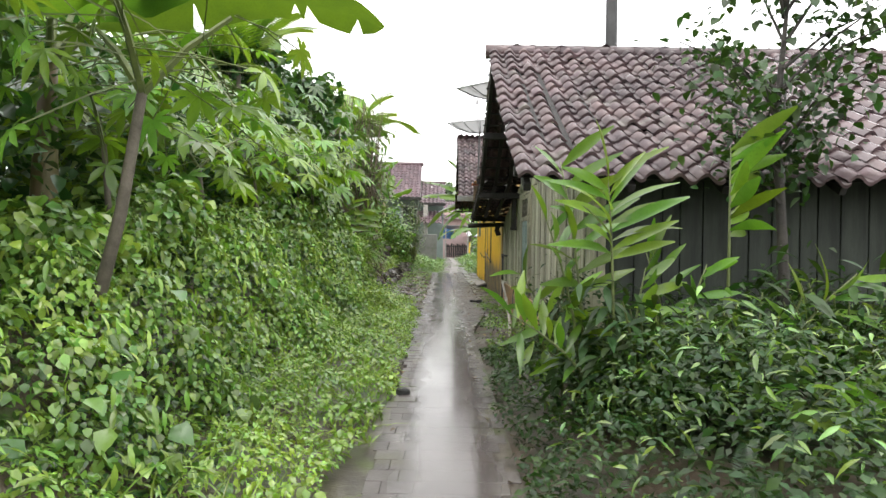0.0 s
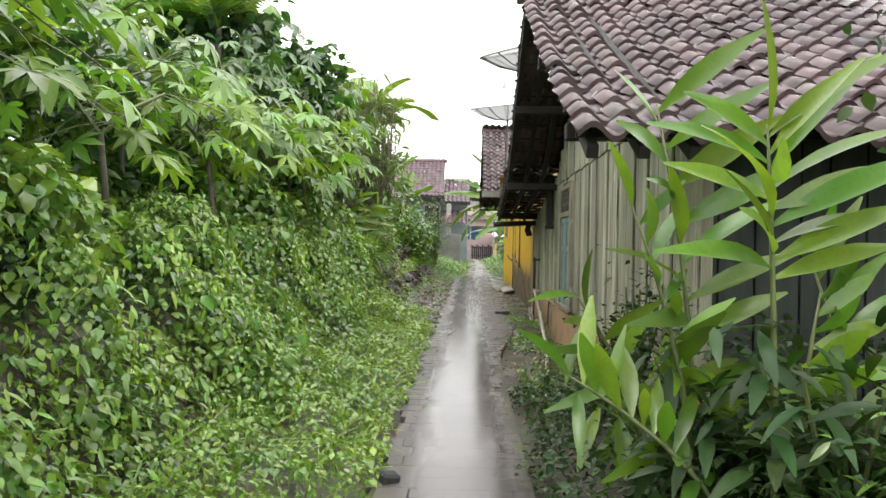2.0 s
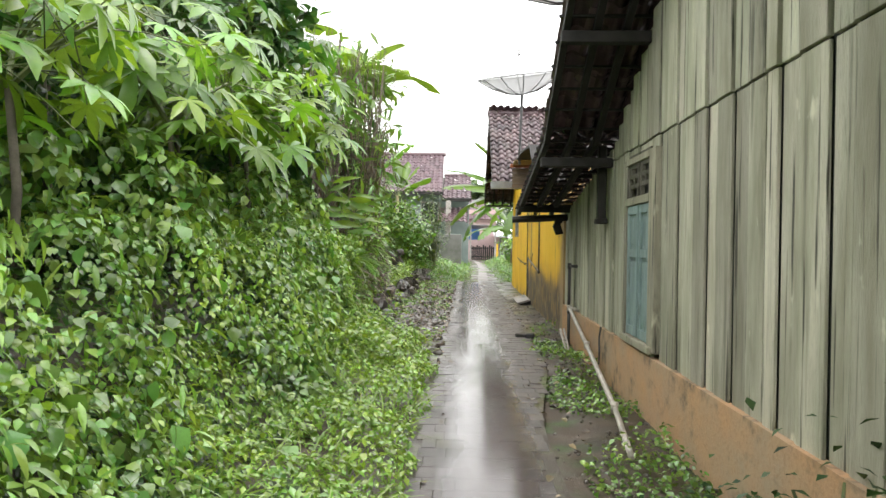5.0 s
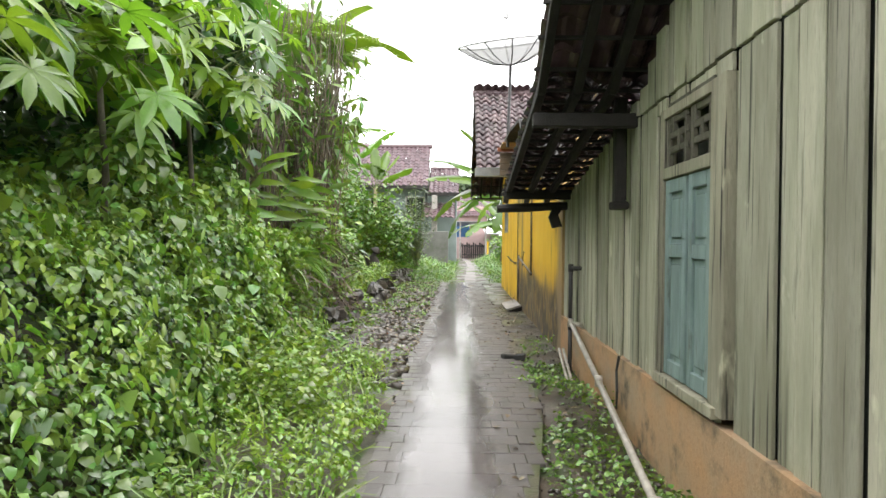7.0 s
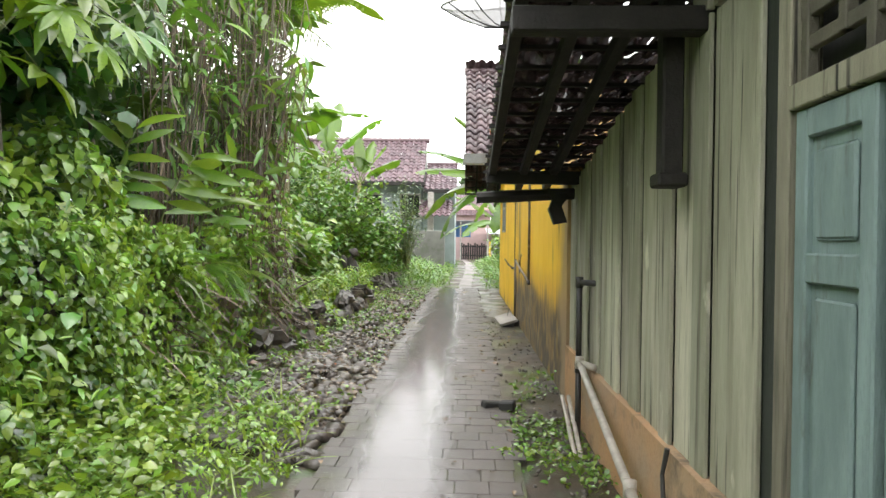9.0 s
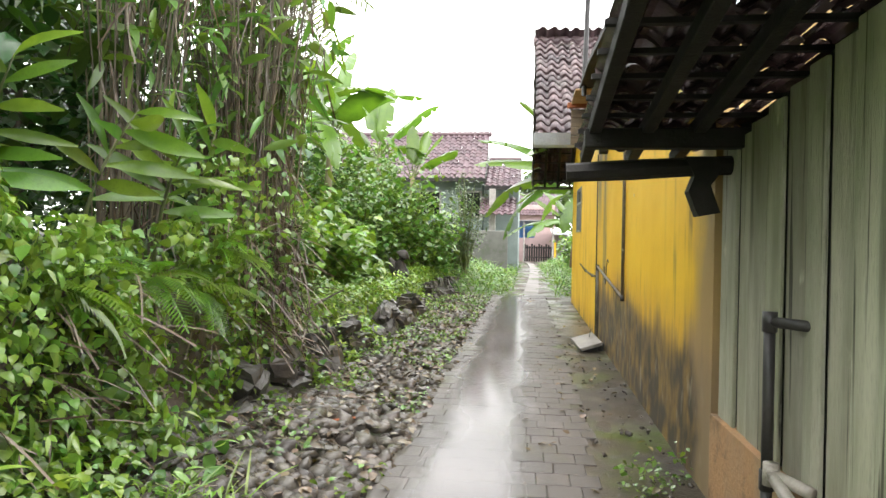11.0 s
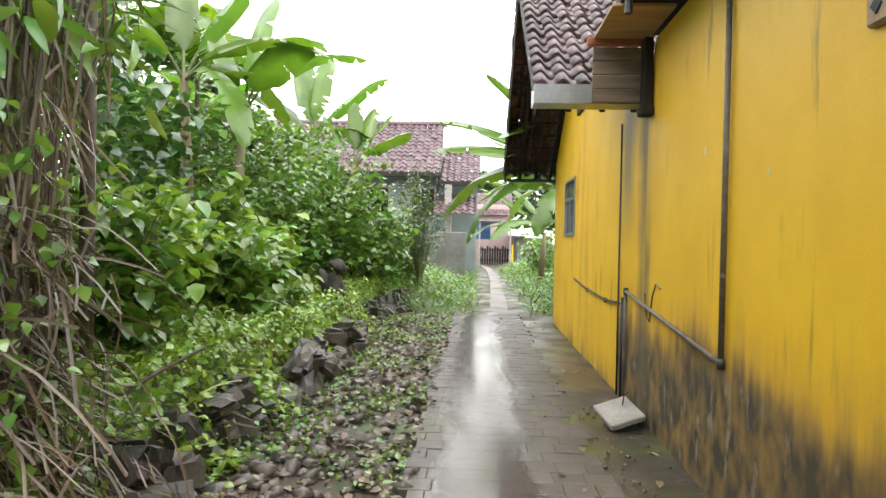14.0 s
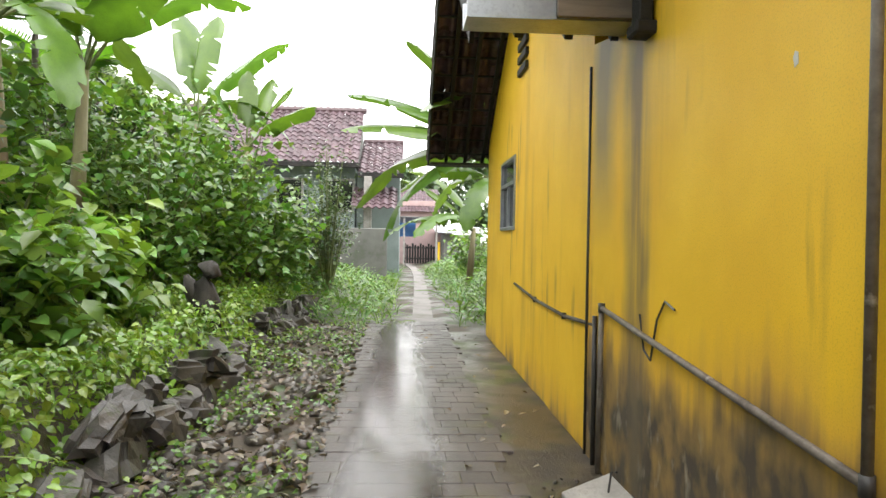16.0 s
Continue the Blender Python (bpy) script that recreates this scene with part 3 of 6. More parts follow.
# roof timber
VERGE = 0.64
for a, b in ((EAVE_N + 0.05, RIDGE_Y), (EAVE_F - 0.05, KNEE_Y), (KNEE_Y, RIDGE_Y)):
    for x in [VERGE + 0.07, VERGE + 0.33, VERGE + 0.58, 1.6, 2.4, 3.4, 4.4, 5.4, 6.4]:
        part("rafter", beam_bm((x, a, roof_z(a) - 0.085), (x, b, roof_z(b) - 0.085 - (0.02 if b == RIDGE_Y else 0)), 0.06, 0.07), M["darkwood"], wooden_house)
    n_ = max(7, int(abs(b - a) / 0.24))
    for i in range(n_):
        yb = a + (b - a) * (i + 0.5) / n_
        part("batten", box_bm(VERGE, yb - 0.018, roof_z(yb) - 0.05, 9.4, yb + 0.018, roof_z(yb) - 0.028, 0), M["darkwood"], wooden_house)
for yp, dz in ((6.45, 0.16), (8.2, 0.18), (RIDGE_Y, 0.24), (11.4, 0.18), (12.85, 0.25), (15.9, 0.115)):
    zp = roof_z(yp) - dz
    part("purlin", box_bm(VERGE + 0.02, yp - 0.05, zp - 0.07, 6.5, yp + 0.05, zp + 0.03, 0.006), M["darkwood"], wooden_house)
part("strut", box_bm(WX - 0.12, 12.98, 1.80, WX - 0.03, 13.08, 2.62, 0.01), M["darkwood"], wooden_house)
part("strut_foot", box_bm(WX - 0.14, 12.96, 1.77, WX - 0.016, 13.10, 1.83, 0.01), M["darkwood"], wooden_house)
part("brace", beam_bm((WX - 0.02, 7.9, 2.4), (0.85, 7.85, 2.98), 0.06, 0.08), M["darkwood"], wooden_house)
part("tie_beam", tube_bm([(0.58, 16.05, 1.92), (0.9, 16.04, 1.935), (1.2, 16.03, 1.95), (1.45, 16.02, 1.96)], [0.05, 0.055, 0.05, 0.05], 8), M["darkwood"], wooden_house, "blackened round tie beam")
bm = prism_bm([(1.34, 2.0), (1.36, 1.92), (1.31, 1.85), (1.36, 1.71), (1.25, 1.69), (1.2, 1.82), (1.23, 1.9), (1.18, 2.0)], "y", 15.98, 16.08)
part("bracket", bm, M["darkwood"], wooden_house)

# pantiles: a wavy profile with a front lip


def pantile_mesh(name, w, length, mat, seg=8, amp=0.034, bumps=1):
    v, f = [], []
    for i in range(seg + 1):
        u = i / seg
        z = amp * math.sin(2 * math.pi * u * bumps - 0.4)
        v += [(u * w * 1.08, 0, z + 0.036), (u * w * 1.08, length, z), (u * w * 1.08, 0.0, z + 0.004)]
    for i in range(seg):
        a, b = 3 * i, 3 * i + 3
        f += [(a, b, b + 1, a + 1), (a + 2, b + 2, b, a)]
    me = bpy.data.meshes.new(name)
    me.from_pydata(v, [], f)
    me.materials.append(mat)
    me.polygons.foreach_set("use_smooth", [i % 2 == 0 for i in range(len(f))])
    return me


def tiled_slope(house, origin, u, cols, rows, w, ex, surface, mats, single=None, skip=None, seed=1, amp=0.04, narrow=1.0):
    """Lay pantiles from the eave upward. surface(s) gives (point, up-slope direction) s metres up. single(i, j): an object of its own."""
    r = np.random.default_rng(seed)
    me = pantile_mesh("tile", w * narrow, ex * (1.22 if narrow == 1 else 1.17), mats[0], amp=amp)
    src_v = np.array([v.co[:] for v in me.vertices])
    src_f = np.array([p.vertices[:] for p in me.polygons])
    V, F, n_ = [], [], 0
    u = Vector(u)
    for j in range(rows):
        p, d = surface(j * ex)
        nrm = u.cross(d).normalized()
        for i in range(cols):
            if skip and skip(i, j):
                continue
            m = Matrix((u, d, nrm)).transposed().to_4x4()
            pos = Vector(origin) + p + u * (i * w) + nrm * (0.006 * r.normal() + 0.01)
            m = Matrix.Translation(pos) @ m @ pose(0, 0.012 * r.normal(), 0, 1.2 * r.normal(), 1.5 * r.normal(), 1.6 * r.normal())
            if single and single(i, j):
                ob = new("tile", me)
                ob.matrix_basis = m
                ob.parent = house
            else:
                a = np.array(m)
                V.append(src_v @ a[:3, :3].T + a[:3, 3])
                F.append(src_f + n_)
                n_ += len(src_v)
    if V:
        o = mesh_object("tile_field", np.concatenate(V), np.concatenate(F).tolist(), mats[1], house)
        tagged(o, kind="stuff")


def slope_fn(y_eave, y_ridge, zfun):
    ys = np.linspace(y_eave, y_ridge, 200)
    zs = np.array([zfun(v) for v in ys])
    arc = np.concatenate(([0], np.cumsum(np.hypot(np.diff(ys), np.diff(zs)))))

    def at(s):
        s = min(max(s, 0), arc[-1] - 0.02)
        yy, zz = np.interp(s, arc, ys), np.interp(s, arc, zs)
        s2 = min(s + 0.3, arc[-1])
        return Vector((0, yy, zz)), Vector((0, np.interp(s2, arc, ys) - yy, np.interp(s2, arc, zs) - zz)).normalized()
    return at, arc[-1]


at, L = slope_fn(EAVE_N, RIDGE_Y, roof_z)
EX = 0.27
tiled_slope(wooden_house, (VERGE - 0.02, 0, 0), (1, 0, 0), 40, int(L / EX) + 1, 0.215, EX, at, (M["tile"], M["tile_rest"]), single=lambda i, j: i < 15 and j < 20, seed=3)
at, L = slope_fn(EAVE_F, RIDGE_Y, roof_z)
tiled_slope(wooden_house, (9.28, 0, 0), (-1, 0, 0), 40, int(L / EX) + 1, 0.215, EX, at, (M["tile"], M["tile_rest"]), skip=lambda i, j: 36 <= i <= 38 and 1 <= j <= 11, seed=4)
tiled_slope(wooden_house, (9.28 - 36 * 0.215, 0, 0), (-1, 0, 0), 6, 12, 0.108, EX, at, (M["tile"], M["tile_rest"]), skip=lambda i, j: j < 1, seed=8, amp=0.014, narrow=0.97)
# ridge caps
for i in range(24):
    x0 = VERGE - 0.06 + i * 0.36
    bm = tube_bm([(x0, RIDGE_Y, RIDGE_Z - 0.015), (x0 + 0.34, RIDGE_Y, RIDGE_Z - 0.005), (x0 + 0.40, RIDGE_Y, RIDGE_Z + 0.0)], [0.105, 0.095, 0.09], 10)
    part("ridge_cap", bm, M["tile"], wooden_house, smooth=True)

# ---- the yellow house ----
yellow_house = thing("yellow_house", "yellow plastered house with rain-stained foot and tiled roofs", "house")
YE = 28.3
G_EN, G_R, G_EF = 21.85, 25.2, 28.75        # far gable: near eave, ridge, far eave
G_EZ, G_RZ = 2.95, 5.30


def gable_z(y):
    return G_EZ + (G_RZ - G_EZ) * ((y - G_EN) / (G_R - G_EN) if y < G_R else (G_EF - y) / (G_EF - G_R))


YW = (25.75, 26.85, 1.78, 2.66)
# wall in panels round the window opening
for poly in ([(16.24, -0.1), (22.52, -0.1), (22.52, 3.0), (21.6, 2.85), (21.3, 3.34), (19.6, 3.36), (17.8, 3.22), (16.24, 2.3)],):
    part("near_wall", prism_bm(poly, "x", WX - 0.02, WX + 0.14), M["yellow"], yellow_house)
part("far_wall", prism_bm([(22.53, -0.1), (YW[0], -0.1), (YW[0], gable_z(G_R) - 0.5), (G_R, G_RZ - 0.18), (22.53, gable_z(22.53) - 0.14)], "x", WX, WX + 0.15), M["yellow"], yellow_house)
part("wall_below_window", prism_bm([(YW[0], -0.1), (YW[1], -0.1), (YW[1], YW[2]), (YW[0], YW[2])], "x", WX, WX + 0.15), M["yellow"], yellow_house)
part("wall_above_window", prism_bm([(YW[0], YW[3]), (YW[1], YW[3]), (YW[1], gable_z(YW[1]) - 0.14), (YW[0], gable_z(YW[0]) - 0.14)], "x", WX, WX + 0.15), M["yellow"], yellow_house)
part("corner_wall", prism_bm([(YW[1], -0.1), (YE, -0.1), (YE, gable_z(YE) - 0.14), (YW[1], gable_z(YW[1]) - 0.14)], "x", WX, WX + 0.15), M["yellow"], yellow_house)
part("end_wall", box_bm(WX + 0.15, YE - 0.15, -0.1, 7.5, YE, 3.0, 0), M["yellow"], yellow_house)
part("party_wall", box_bm(WX + 0.14, 16.26, -0.1, 3.6, 16.4, 3.0, 0), M["yellow"], yellow_house)

# roof of the far gable
GV = 0.48
at, L = slope_fn(G_EN, G_R, gable_z)
tiled_slope(yellow_house, (GV, 0, 0), (1, 0, 0), 26, int(L / 0.25) + 1, 0.2, 0.25, at, (M["tile"], M["tile_rest"]), single=lambda i, j: i < 12, seed=5)
at, L = slope_fn(G_EF, G_R, gable_z)
tiled_slope(yellow_house, (GV + 5.2, 0, 0), (-1, 0, 0), 26, int(L / 0.25) + 1, 0.2, 0.25, at, (M["tile"], M["tile_rest"]), seed=6)
for i in range(14):
    part("ridge_cap", tube_bm([(GV - 0.04 + i * 0.36, G_R, G_RZ + 0.0), (GV + 0.36 + i * 0.36, G_R, G_RZ + 0.015)], [0.1, 0.09], 10), M["tile"], yellow_house, smooth=True)
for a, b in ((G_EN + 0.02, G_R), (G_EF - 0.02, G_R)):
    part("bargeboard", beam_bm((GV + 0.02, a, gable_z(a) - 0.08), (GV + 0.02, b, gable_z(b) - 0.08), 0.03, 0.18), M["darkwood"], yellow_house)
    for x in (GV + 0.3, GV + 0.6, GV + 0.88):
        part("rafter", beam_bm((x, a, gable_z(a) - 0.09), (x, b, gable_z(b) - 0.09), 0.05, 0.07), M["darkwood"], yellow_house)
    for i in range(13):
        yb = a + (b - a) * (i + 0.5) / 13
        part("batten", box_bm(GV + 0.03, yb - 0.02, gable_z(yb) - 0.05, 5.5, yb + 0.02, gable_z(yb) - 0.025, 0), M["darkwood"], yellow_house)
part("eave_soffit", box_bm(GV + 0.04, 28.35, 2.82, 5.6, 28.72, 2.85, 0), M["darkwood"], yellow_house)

# near low roof with its boarded underside, and the valley gutter between
near_slope = lambda y: 3.42 if y > 19.6 else (3.42 - (19.6 - y) * 0.08 if y > 17.8 else 3.276 - (17.8 - y) * 0.6)
for ya, yb in ((16.5, 17.8), (17.8, 19.6), (19.6, 21.5)):
    bm = prism_bm([(ya, near_slope(ya)), (yb, near_slope(yb)), (yb, near_slope(yb) + 0.05), (ya, near_slope(ya) + 0.05)], "x", 0.98, 3.6)
    part("near_roof", bm, M["darkwood"], yellow_house, "dark low roof over the near part")
for i in range(4):
    y0 = 21.5 - i * 0.2
    bm = prism_bm([(y0 - 0.195, near_slope(y0 - 0.195) - 0.028), (y0, near_slope(y0) - 0.028), (y0, near_slope(y0) - 0.006), (y0 - 0.195, near_slope(y0 - 0.195) - 0.006)], "x", 0.93, 1.39)
    part("soffit_board", bm, M["tan"], yellow_house, "bare tan plywood soffit")
part("rusty_edge", box_bm(0.88, 21.5, 3.34, 1.38, 21.56, 3.41, 0.006), M["rust"], yellow_house, "rusty orange sheet edge")
for i in range(4):
    part("gutter_board", box_bm(0.93, 21.52 + 0.004 * (i % 2), 2.86 + i * 0.118, 1.36, 21.55 + 0.004 * (i % 2), 2.972 + i * 0.118, 0.004), M["rawboard"], yellow_house, "grey raw boards below the rusty sheet")
bm = prism_bm([(21.58, 2.86), (21.84, 2.86), (21.86, 3.02), (21.84, 3.02), (21.825, 2.875), (21.595, 2.875), (21.58, 3.02), (21.56, 3.02)], "x", 0.44, 1.42)
part("valley_gutter", bm, M["steel"], yellow_house, "bright galvanised valley gutter")
part("gutter_bracket", box_bm(1.31, 21.32, 2.74, 1.39, 21.44, 3.36, 0.01), M["darkwood"], yellow_house)
part("bracket_foot", box_bm(1.29, 21.30, 2.72, 1.41, 21.46, 2.79, 0.012), M["darkwood"], yellow_house)

# window of the yellow wall
small_window = part("small_window", box_bm(WX - 0.02, YW[0], YW[2], WX + 0.05, YW[0] + 0.05, YW[3]), M["steel"], yellow_house, "small dark two-light window")
part("window_frame", box_bm(WX - 0.02, YW[1] - 0.05, YW[2], WX + 0.05, YW[1], YW[3]), M["steel"], small_window)
part("window_sill", box_bm(WX - 0.03, YW[0] + 0.05, YW[2], WX + 0.05, YW[1] - 0.05, YW[2] + 0.04), M["steel"], small_window)
part("window_head", box_bm(WX - 0.02, YW[0] + 0.05, YW[3] - 0.04, WX + 0.05, YW[1] - 0.05, YW[3]), M["steel"], small_window)
part("transom", box_bm(WX - 0.02, YW[0] + 0.05, 2.32, WX + 0.04, YW[1] - 0.05, 2.37), M["steel"], small_window)
part("mullion", box_bm(WX - 0.015, 26.28, YW[2] + 0.04, WX + 0.04, 26.32, 2.32), M["steel"], small_window)
for q in ((YW[0] + 0.05, YW[2] + 0.04, 26.28, 2.32), (26.32, YW[2] + 0.04, YW[1] - 0.05, 2.32), (YW[0] + 0.05, 2.37, YW[1] - 0.05, YW[3] - 0.04)):
    part("pane", box_bm(WX + 0.02, q[0], q[1], WX + 0.028, q[2], q[3], 0), M["glass"], small_window)

# ---- plants ----
UP = np.array((0.0, 0.0, 1.0))


def leaf_shape(segs=3, width=0.35, droop=0.25, fold=0.25, point=0.8, widest=0.4):
    """A folded leaf one metre long along +y: vertices and quads."""
    v, f = [], []
    for i in range(segs + 1):
        s = i / segs
        w = width * (math.sin(math.pi * min(s / (2 * widest), 0.5)) if s < widest else math.cos(math.pi / 2 * ((s - widest) / (1 - widest)) ** (1 / point)))
        w = max(w, 0.015)
        z = -droop * s * s
        v += [(-w, s, z + fold * w), (0, s, z), (w, s, z + fold * w)]
    for i in range(segs):
        a = 3 * i
        f += [(a, a + 1, a + 4, a + 3), (a + 1, a + 2, a + 5, a + 4)]
    return np.array(v), np.array(f)


def palmate_shape(lobes=7, width=0.14, droop=0.3):
    V, F, n_ = [], [], 0
    for k in range(lobes):
        a = math.radians(-115 + 230 * k / (lobes - 1))
        size = 1.0 - 0.38 * abs(k - (lobes - 1) / 2) / ((lobes - 1) / 2)
        v, f = leaf_shape(3, width, droop, 0.35, 0.7, 0.55)
        v = v * size
        c, s = math.cos(a), math.sin(a)
        v = np.stack([v[:, 0] * c + v[:, 1] * s, -v[:, 0] * s + v[:, 1] * c, v[:, 2]], 1)
        V.append(v)
        F.append(f + n_)
        n_ += len(v)
    return np.concatenate(V), np.concatenate(F)


def frond_shape(pairs=14, leaf_w=0.035, length=0.32, droop=0.6, arch=0.35):
    """A feather-shaped frond one metre long: a midrib with narrow leaflets in pairs."""
    V, F, n_ = [], [], 0
    spine = lambda s: np.array((0, s * (1 - 0.15 * s), arch * s - droop * s * s))
    rib = []
    for i in range(7):
        p = spine(i / 6)
        rib += [p + (-0.008, 0, 0), p + (0.008, 0, 0)]
    V.append(np.array(rib))
    F += [(2 * i, 2 * i + 1, 2 * i + 3, 2 * i + 2) for i in range(6)]
    n_ = 14
    for i in range(pairs):
        s = 0.12 + 0.86 * i / pairs
        size = length * (0.45 + 0.55 * math.sin(math.pi * min(1, 0.25 + s * 0.8)))
        for side in (-1, 1):
            p = spine(s)
            d = np.array((side * 0.86, 0.5, -0.12 - 0.25 * s))
            e = np.array((0, 1, 0)) * leaf_w / 2
            q = [p - e * 0.6, p + e * 0.6, p + d * size * 0.5 + e, p + d * size * 0.5 - e, p + d * size + (0, 0, -0.05 * size)]
            V.append(np.array(q))
            F += [(n_, n_ + 1, n_ + 2, n_ + 3), (n_ + 3, n_ + 2, n_ + 4, n_ + 4)]
            n_ += 5
    return np.concatenate(V), F


def turns(az, pitch, roll):
    """Rotation matrices: roll about y, pitch about x, azimuth about z."""
    ca, sa, cp, sp, cr, sr = np.cos(az), np.sin(az), np.cos(pitch), np.sin(pitch), np.cos(roll), np.sin(roll)
    z, o = np.zeros_like(az), np.ones_like(az)
    A = np.array([[ca, -sa, z], [sa, ca, z], [z, z, o]]).transpose(2, 0, 1)
    P = np.array([[o, z, z], [z, cp, -sp], [z, sp, cp]]).transpose(2, 0, 1)
    R = np.array([[cr, z, sr], [z, o, z], [-sr, z, cr]]).transpose(2, 0, 1)
    return A @ P @ R


def scatter(name, shape, pos, size, mat, az=None, pitch=(-0.6, 0.5), roll=0.5, parent=None, label="", category="", kind="stuff", r=rng):
    """Many copies of one leaf shape joined in one mesh."""
    v, f = shape
    pos = np.asarray(pos, float)
    n_ = len(pos)
    az = r.uniform(0, 2 * math.pi, n_) if az is None else az
    pt = r.uniform(*pitch, n_) if isinstance(pitch, tuple) else pitch
    R = turns(az, pt, r.normal(0, roll, n_))
    V = (np.einsum("nij,kj->nki", R, v) * np.asarray(size).reshape(-1, 1, 1) + pos[:, None, :]).reshape(-1, 3)
    tri = [q for q in f if len(set(q)) == 3]
    quads = np.array([q for q in f if len(set(q)) == 4])
    off = (np.arange(n_) * len(v))[:, None, None]
    Q = (quads[None] + off).reshape(-1, 4)
    loops, starts, totals = [Q.reshape(-1)], [np.arange(len(Q)) * 4], [np.full(len(Q), 4)]
    if tri:
        T = (np.array([list(dict.fromkeys(int(i) for i in q)) for q in tri])[None] + off).reshape(-1, 3)
        loops.append(T.reshape(-1))
        starts.append(len(Q) * 4 + np.arange(len(T)) * 3)
        totals.append(np.full(len(T), 3))
    me = bpy.data.meshes.new(name)
    me.vertices.add(len(V))
    me.vertices.foreach_set("co", V.reshape(-1).astype(np.float32))
    lp = np.concatenate(loops)
    me.loops.add(len(lp))
    me.loops.foreach_set("vertex_index", lp.astype(np.int32))
    st = np.concatenate(starts)
    me.polygons.add(len(st))
    me.polygons.foreach_set("loop_start", st.astype(np.int32))
    me.update(calc_edges=True)
    me.validate()
    me.polygons.foreach_set("use_smooth", np.ones(len(me.polygons), bool))
    me.materials.append(mat)
    ob = new(name, me)
    if parent is not None:
        ob.parent = parent
        return tagged(ob, label)
    return tagged(ob, label, category, kind=kind)


SMALL = leaf_shape(2, 0.3, 0.2, 0.3)
OVATE = leaf_shape(3, 0.36, 0.3, 0.25, widest=0.35)
HEART = leaf_shape(3, 0.46, 0.35, 0.22, widest=0.28)
DRYBLADE = leaf_shape(4, 0.014, 0.7, 0.4, widest=0.3)
BLADE = leaf_shape(4, 0.028, 0.7, 0.4, widest=0.3)
LANCE = leaf_shape(4, 0.13, 0.35, 0.3, widest=0.4)
FERN = frond_shape(20, 0.03, 0.2, 0.55, 0.3)


def ground_points(n_, x0, x1, y0, y1, keep=None, r=rng):
    x, y = r.uniform(x0, x1, n_), r.uniform(y0, y1, n_)
    if keep is not None:
        m = keep(x, y, r.uniform(0, 1, n_))
        x, y = x[m], y[m]
    return x, y


def cover(name, shape, n_, area, height, size, mat, label, category, keep=None, pitch=(-0.7, 0.5), power=1.0):
    """Leaves over the ground up to height(x, y)."""
    x, y = ground_points(n_, *area, keep)
    h = height(x, y) if callable(height) else np.full(len(x), height)
    z = ground_z(x, y) + h * rng.uniform(0, 1, len(x)) ** power
    return scatter(name, shape, np.stack([x, y, z], 1), rng.uniform(*size, len(x)), mat, pitch=pitch, label=label, category=category)


def mounds(n_, x0, x1, y0, y1, radius, height, seed):
    """A field of rounded humps of foliage; returns its height above the ground at x, y."""
    r = np.random.default_rng(seed)
    cx, cy = r.uniform(x0, x1, n_), r.uniform(y0, y1, n_)
    cr, ch = r.uniform(*radius, n_), r.uniform(*height, n_)

    def at(x, y):
        x, y = np.atleast_1d(x), np.atleast_1d(y)
        out = np.zeros(len(x))
        for i in range(0, len(x), 8000):
            d2 = ((x[i:i + 8000, None] - cx) ** 2 + (y[i:i + 8000, None] - cy) ** 2) / cr ** 2
            out[i:i + 8000] = (ch * np.sqrt(np.clip(1 - d2, 0, 1))).max(1)
        return out
    return at


def canopy(name, shape, n_, area, height, size, mat, label, category, keep=None, depth=0.05, lift=0.0, tilt=0.35, power=1.0):
    """Leaves over a mounded surface, lying outward and down its slope as they do on a living hedge."""
    x, y = ground_points(n_, *area, keep)
    e = 0.03
    top = lambda a, b: ground_z(a, b) + height(a, b)
    z = top(x, y)
    sx, sy = (top(x + e, y) - top(x - e, y)) / (2 * e), (top(x, y + e) - top(x, y - e)) / (2 * e)
    g = np.clip(np.hypot(sx, sy), 0, 3)
    m = rng.uniform(0, 1, len(x)) < np.sqrt(1 + g * g) / 2.2
    x, y, z, sx, sy, g = x[m], y[m], z[m], sx[m], sy[m], g[m]
    az = np.arctan2(sx, -sy) + rng.normal(0, 0.9, len(x))
    pt = -0.1 - 0.5 * np.arctan(g) + rng.normal(0, tilt, len(x))
    dep = np.abs(rng.normal(0, depth, len(x))) / np.sqrt(1 + g * g) ** 0.5
    nx = np.stack([-sx, -sy, np.ones(len(x))], 1) / np.sqrt(1 + g * g)[:, None]
    pos = np.stack([x, y, z], 1) + nx * (lift - dep)[:, None]
    return scatter(name, shape, pos, size[0] + (size[1] - size[0]) * rng.uniform(0, 1, len(x)) ** power, mat, az=az, pitch=pt, roll=0.3, label=label, category=category)


# bank along the first half of the walk
path_edge = lambda x, y: -0.42 + 0.1 * lumps(x, y, 3) - 0.15 * smooth01(y, 12, 15) - 0.2 * smooth01(-y, -5.5, -3.5)
verge_m = mounds(480, -1.95, -0.45, -2, 15.6, (0.12, 0.3), (0.05, 0.2), 31)
verge_h = lambda x, y: 0.03 + verge_m(x, y)
canopy("verge_plants", SMALL, 60000, (-1.95, -0.34, -2, 15.4), verge_h, (0.025, 0.065), M["leaf_low"], "low bright green weeds along the path", "weeds", keep=lambda x, y, u: x < path_edge(x, y), tilt=0.5, depth=0.04)
canopy("verge_leaves", OVATE, 8500, (-1.95, -0.4, -2, 15.4), verge_h, (0.035, 0.08), M["leaf_grass"], "broader low leaves among the path-side weeds", "weeds", keep=lambda x, y, u: (x < path_edge(x, y) - 0.03) & (lumps(x, y, 2.1, 4) > -0.2), lift=0.015)
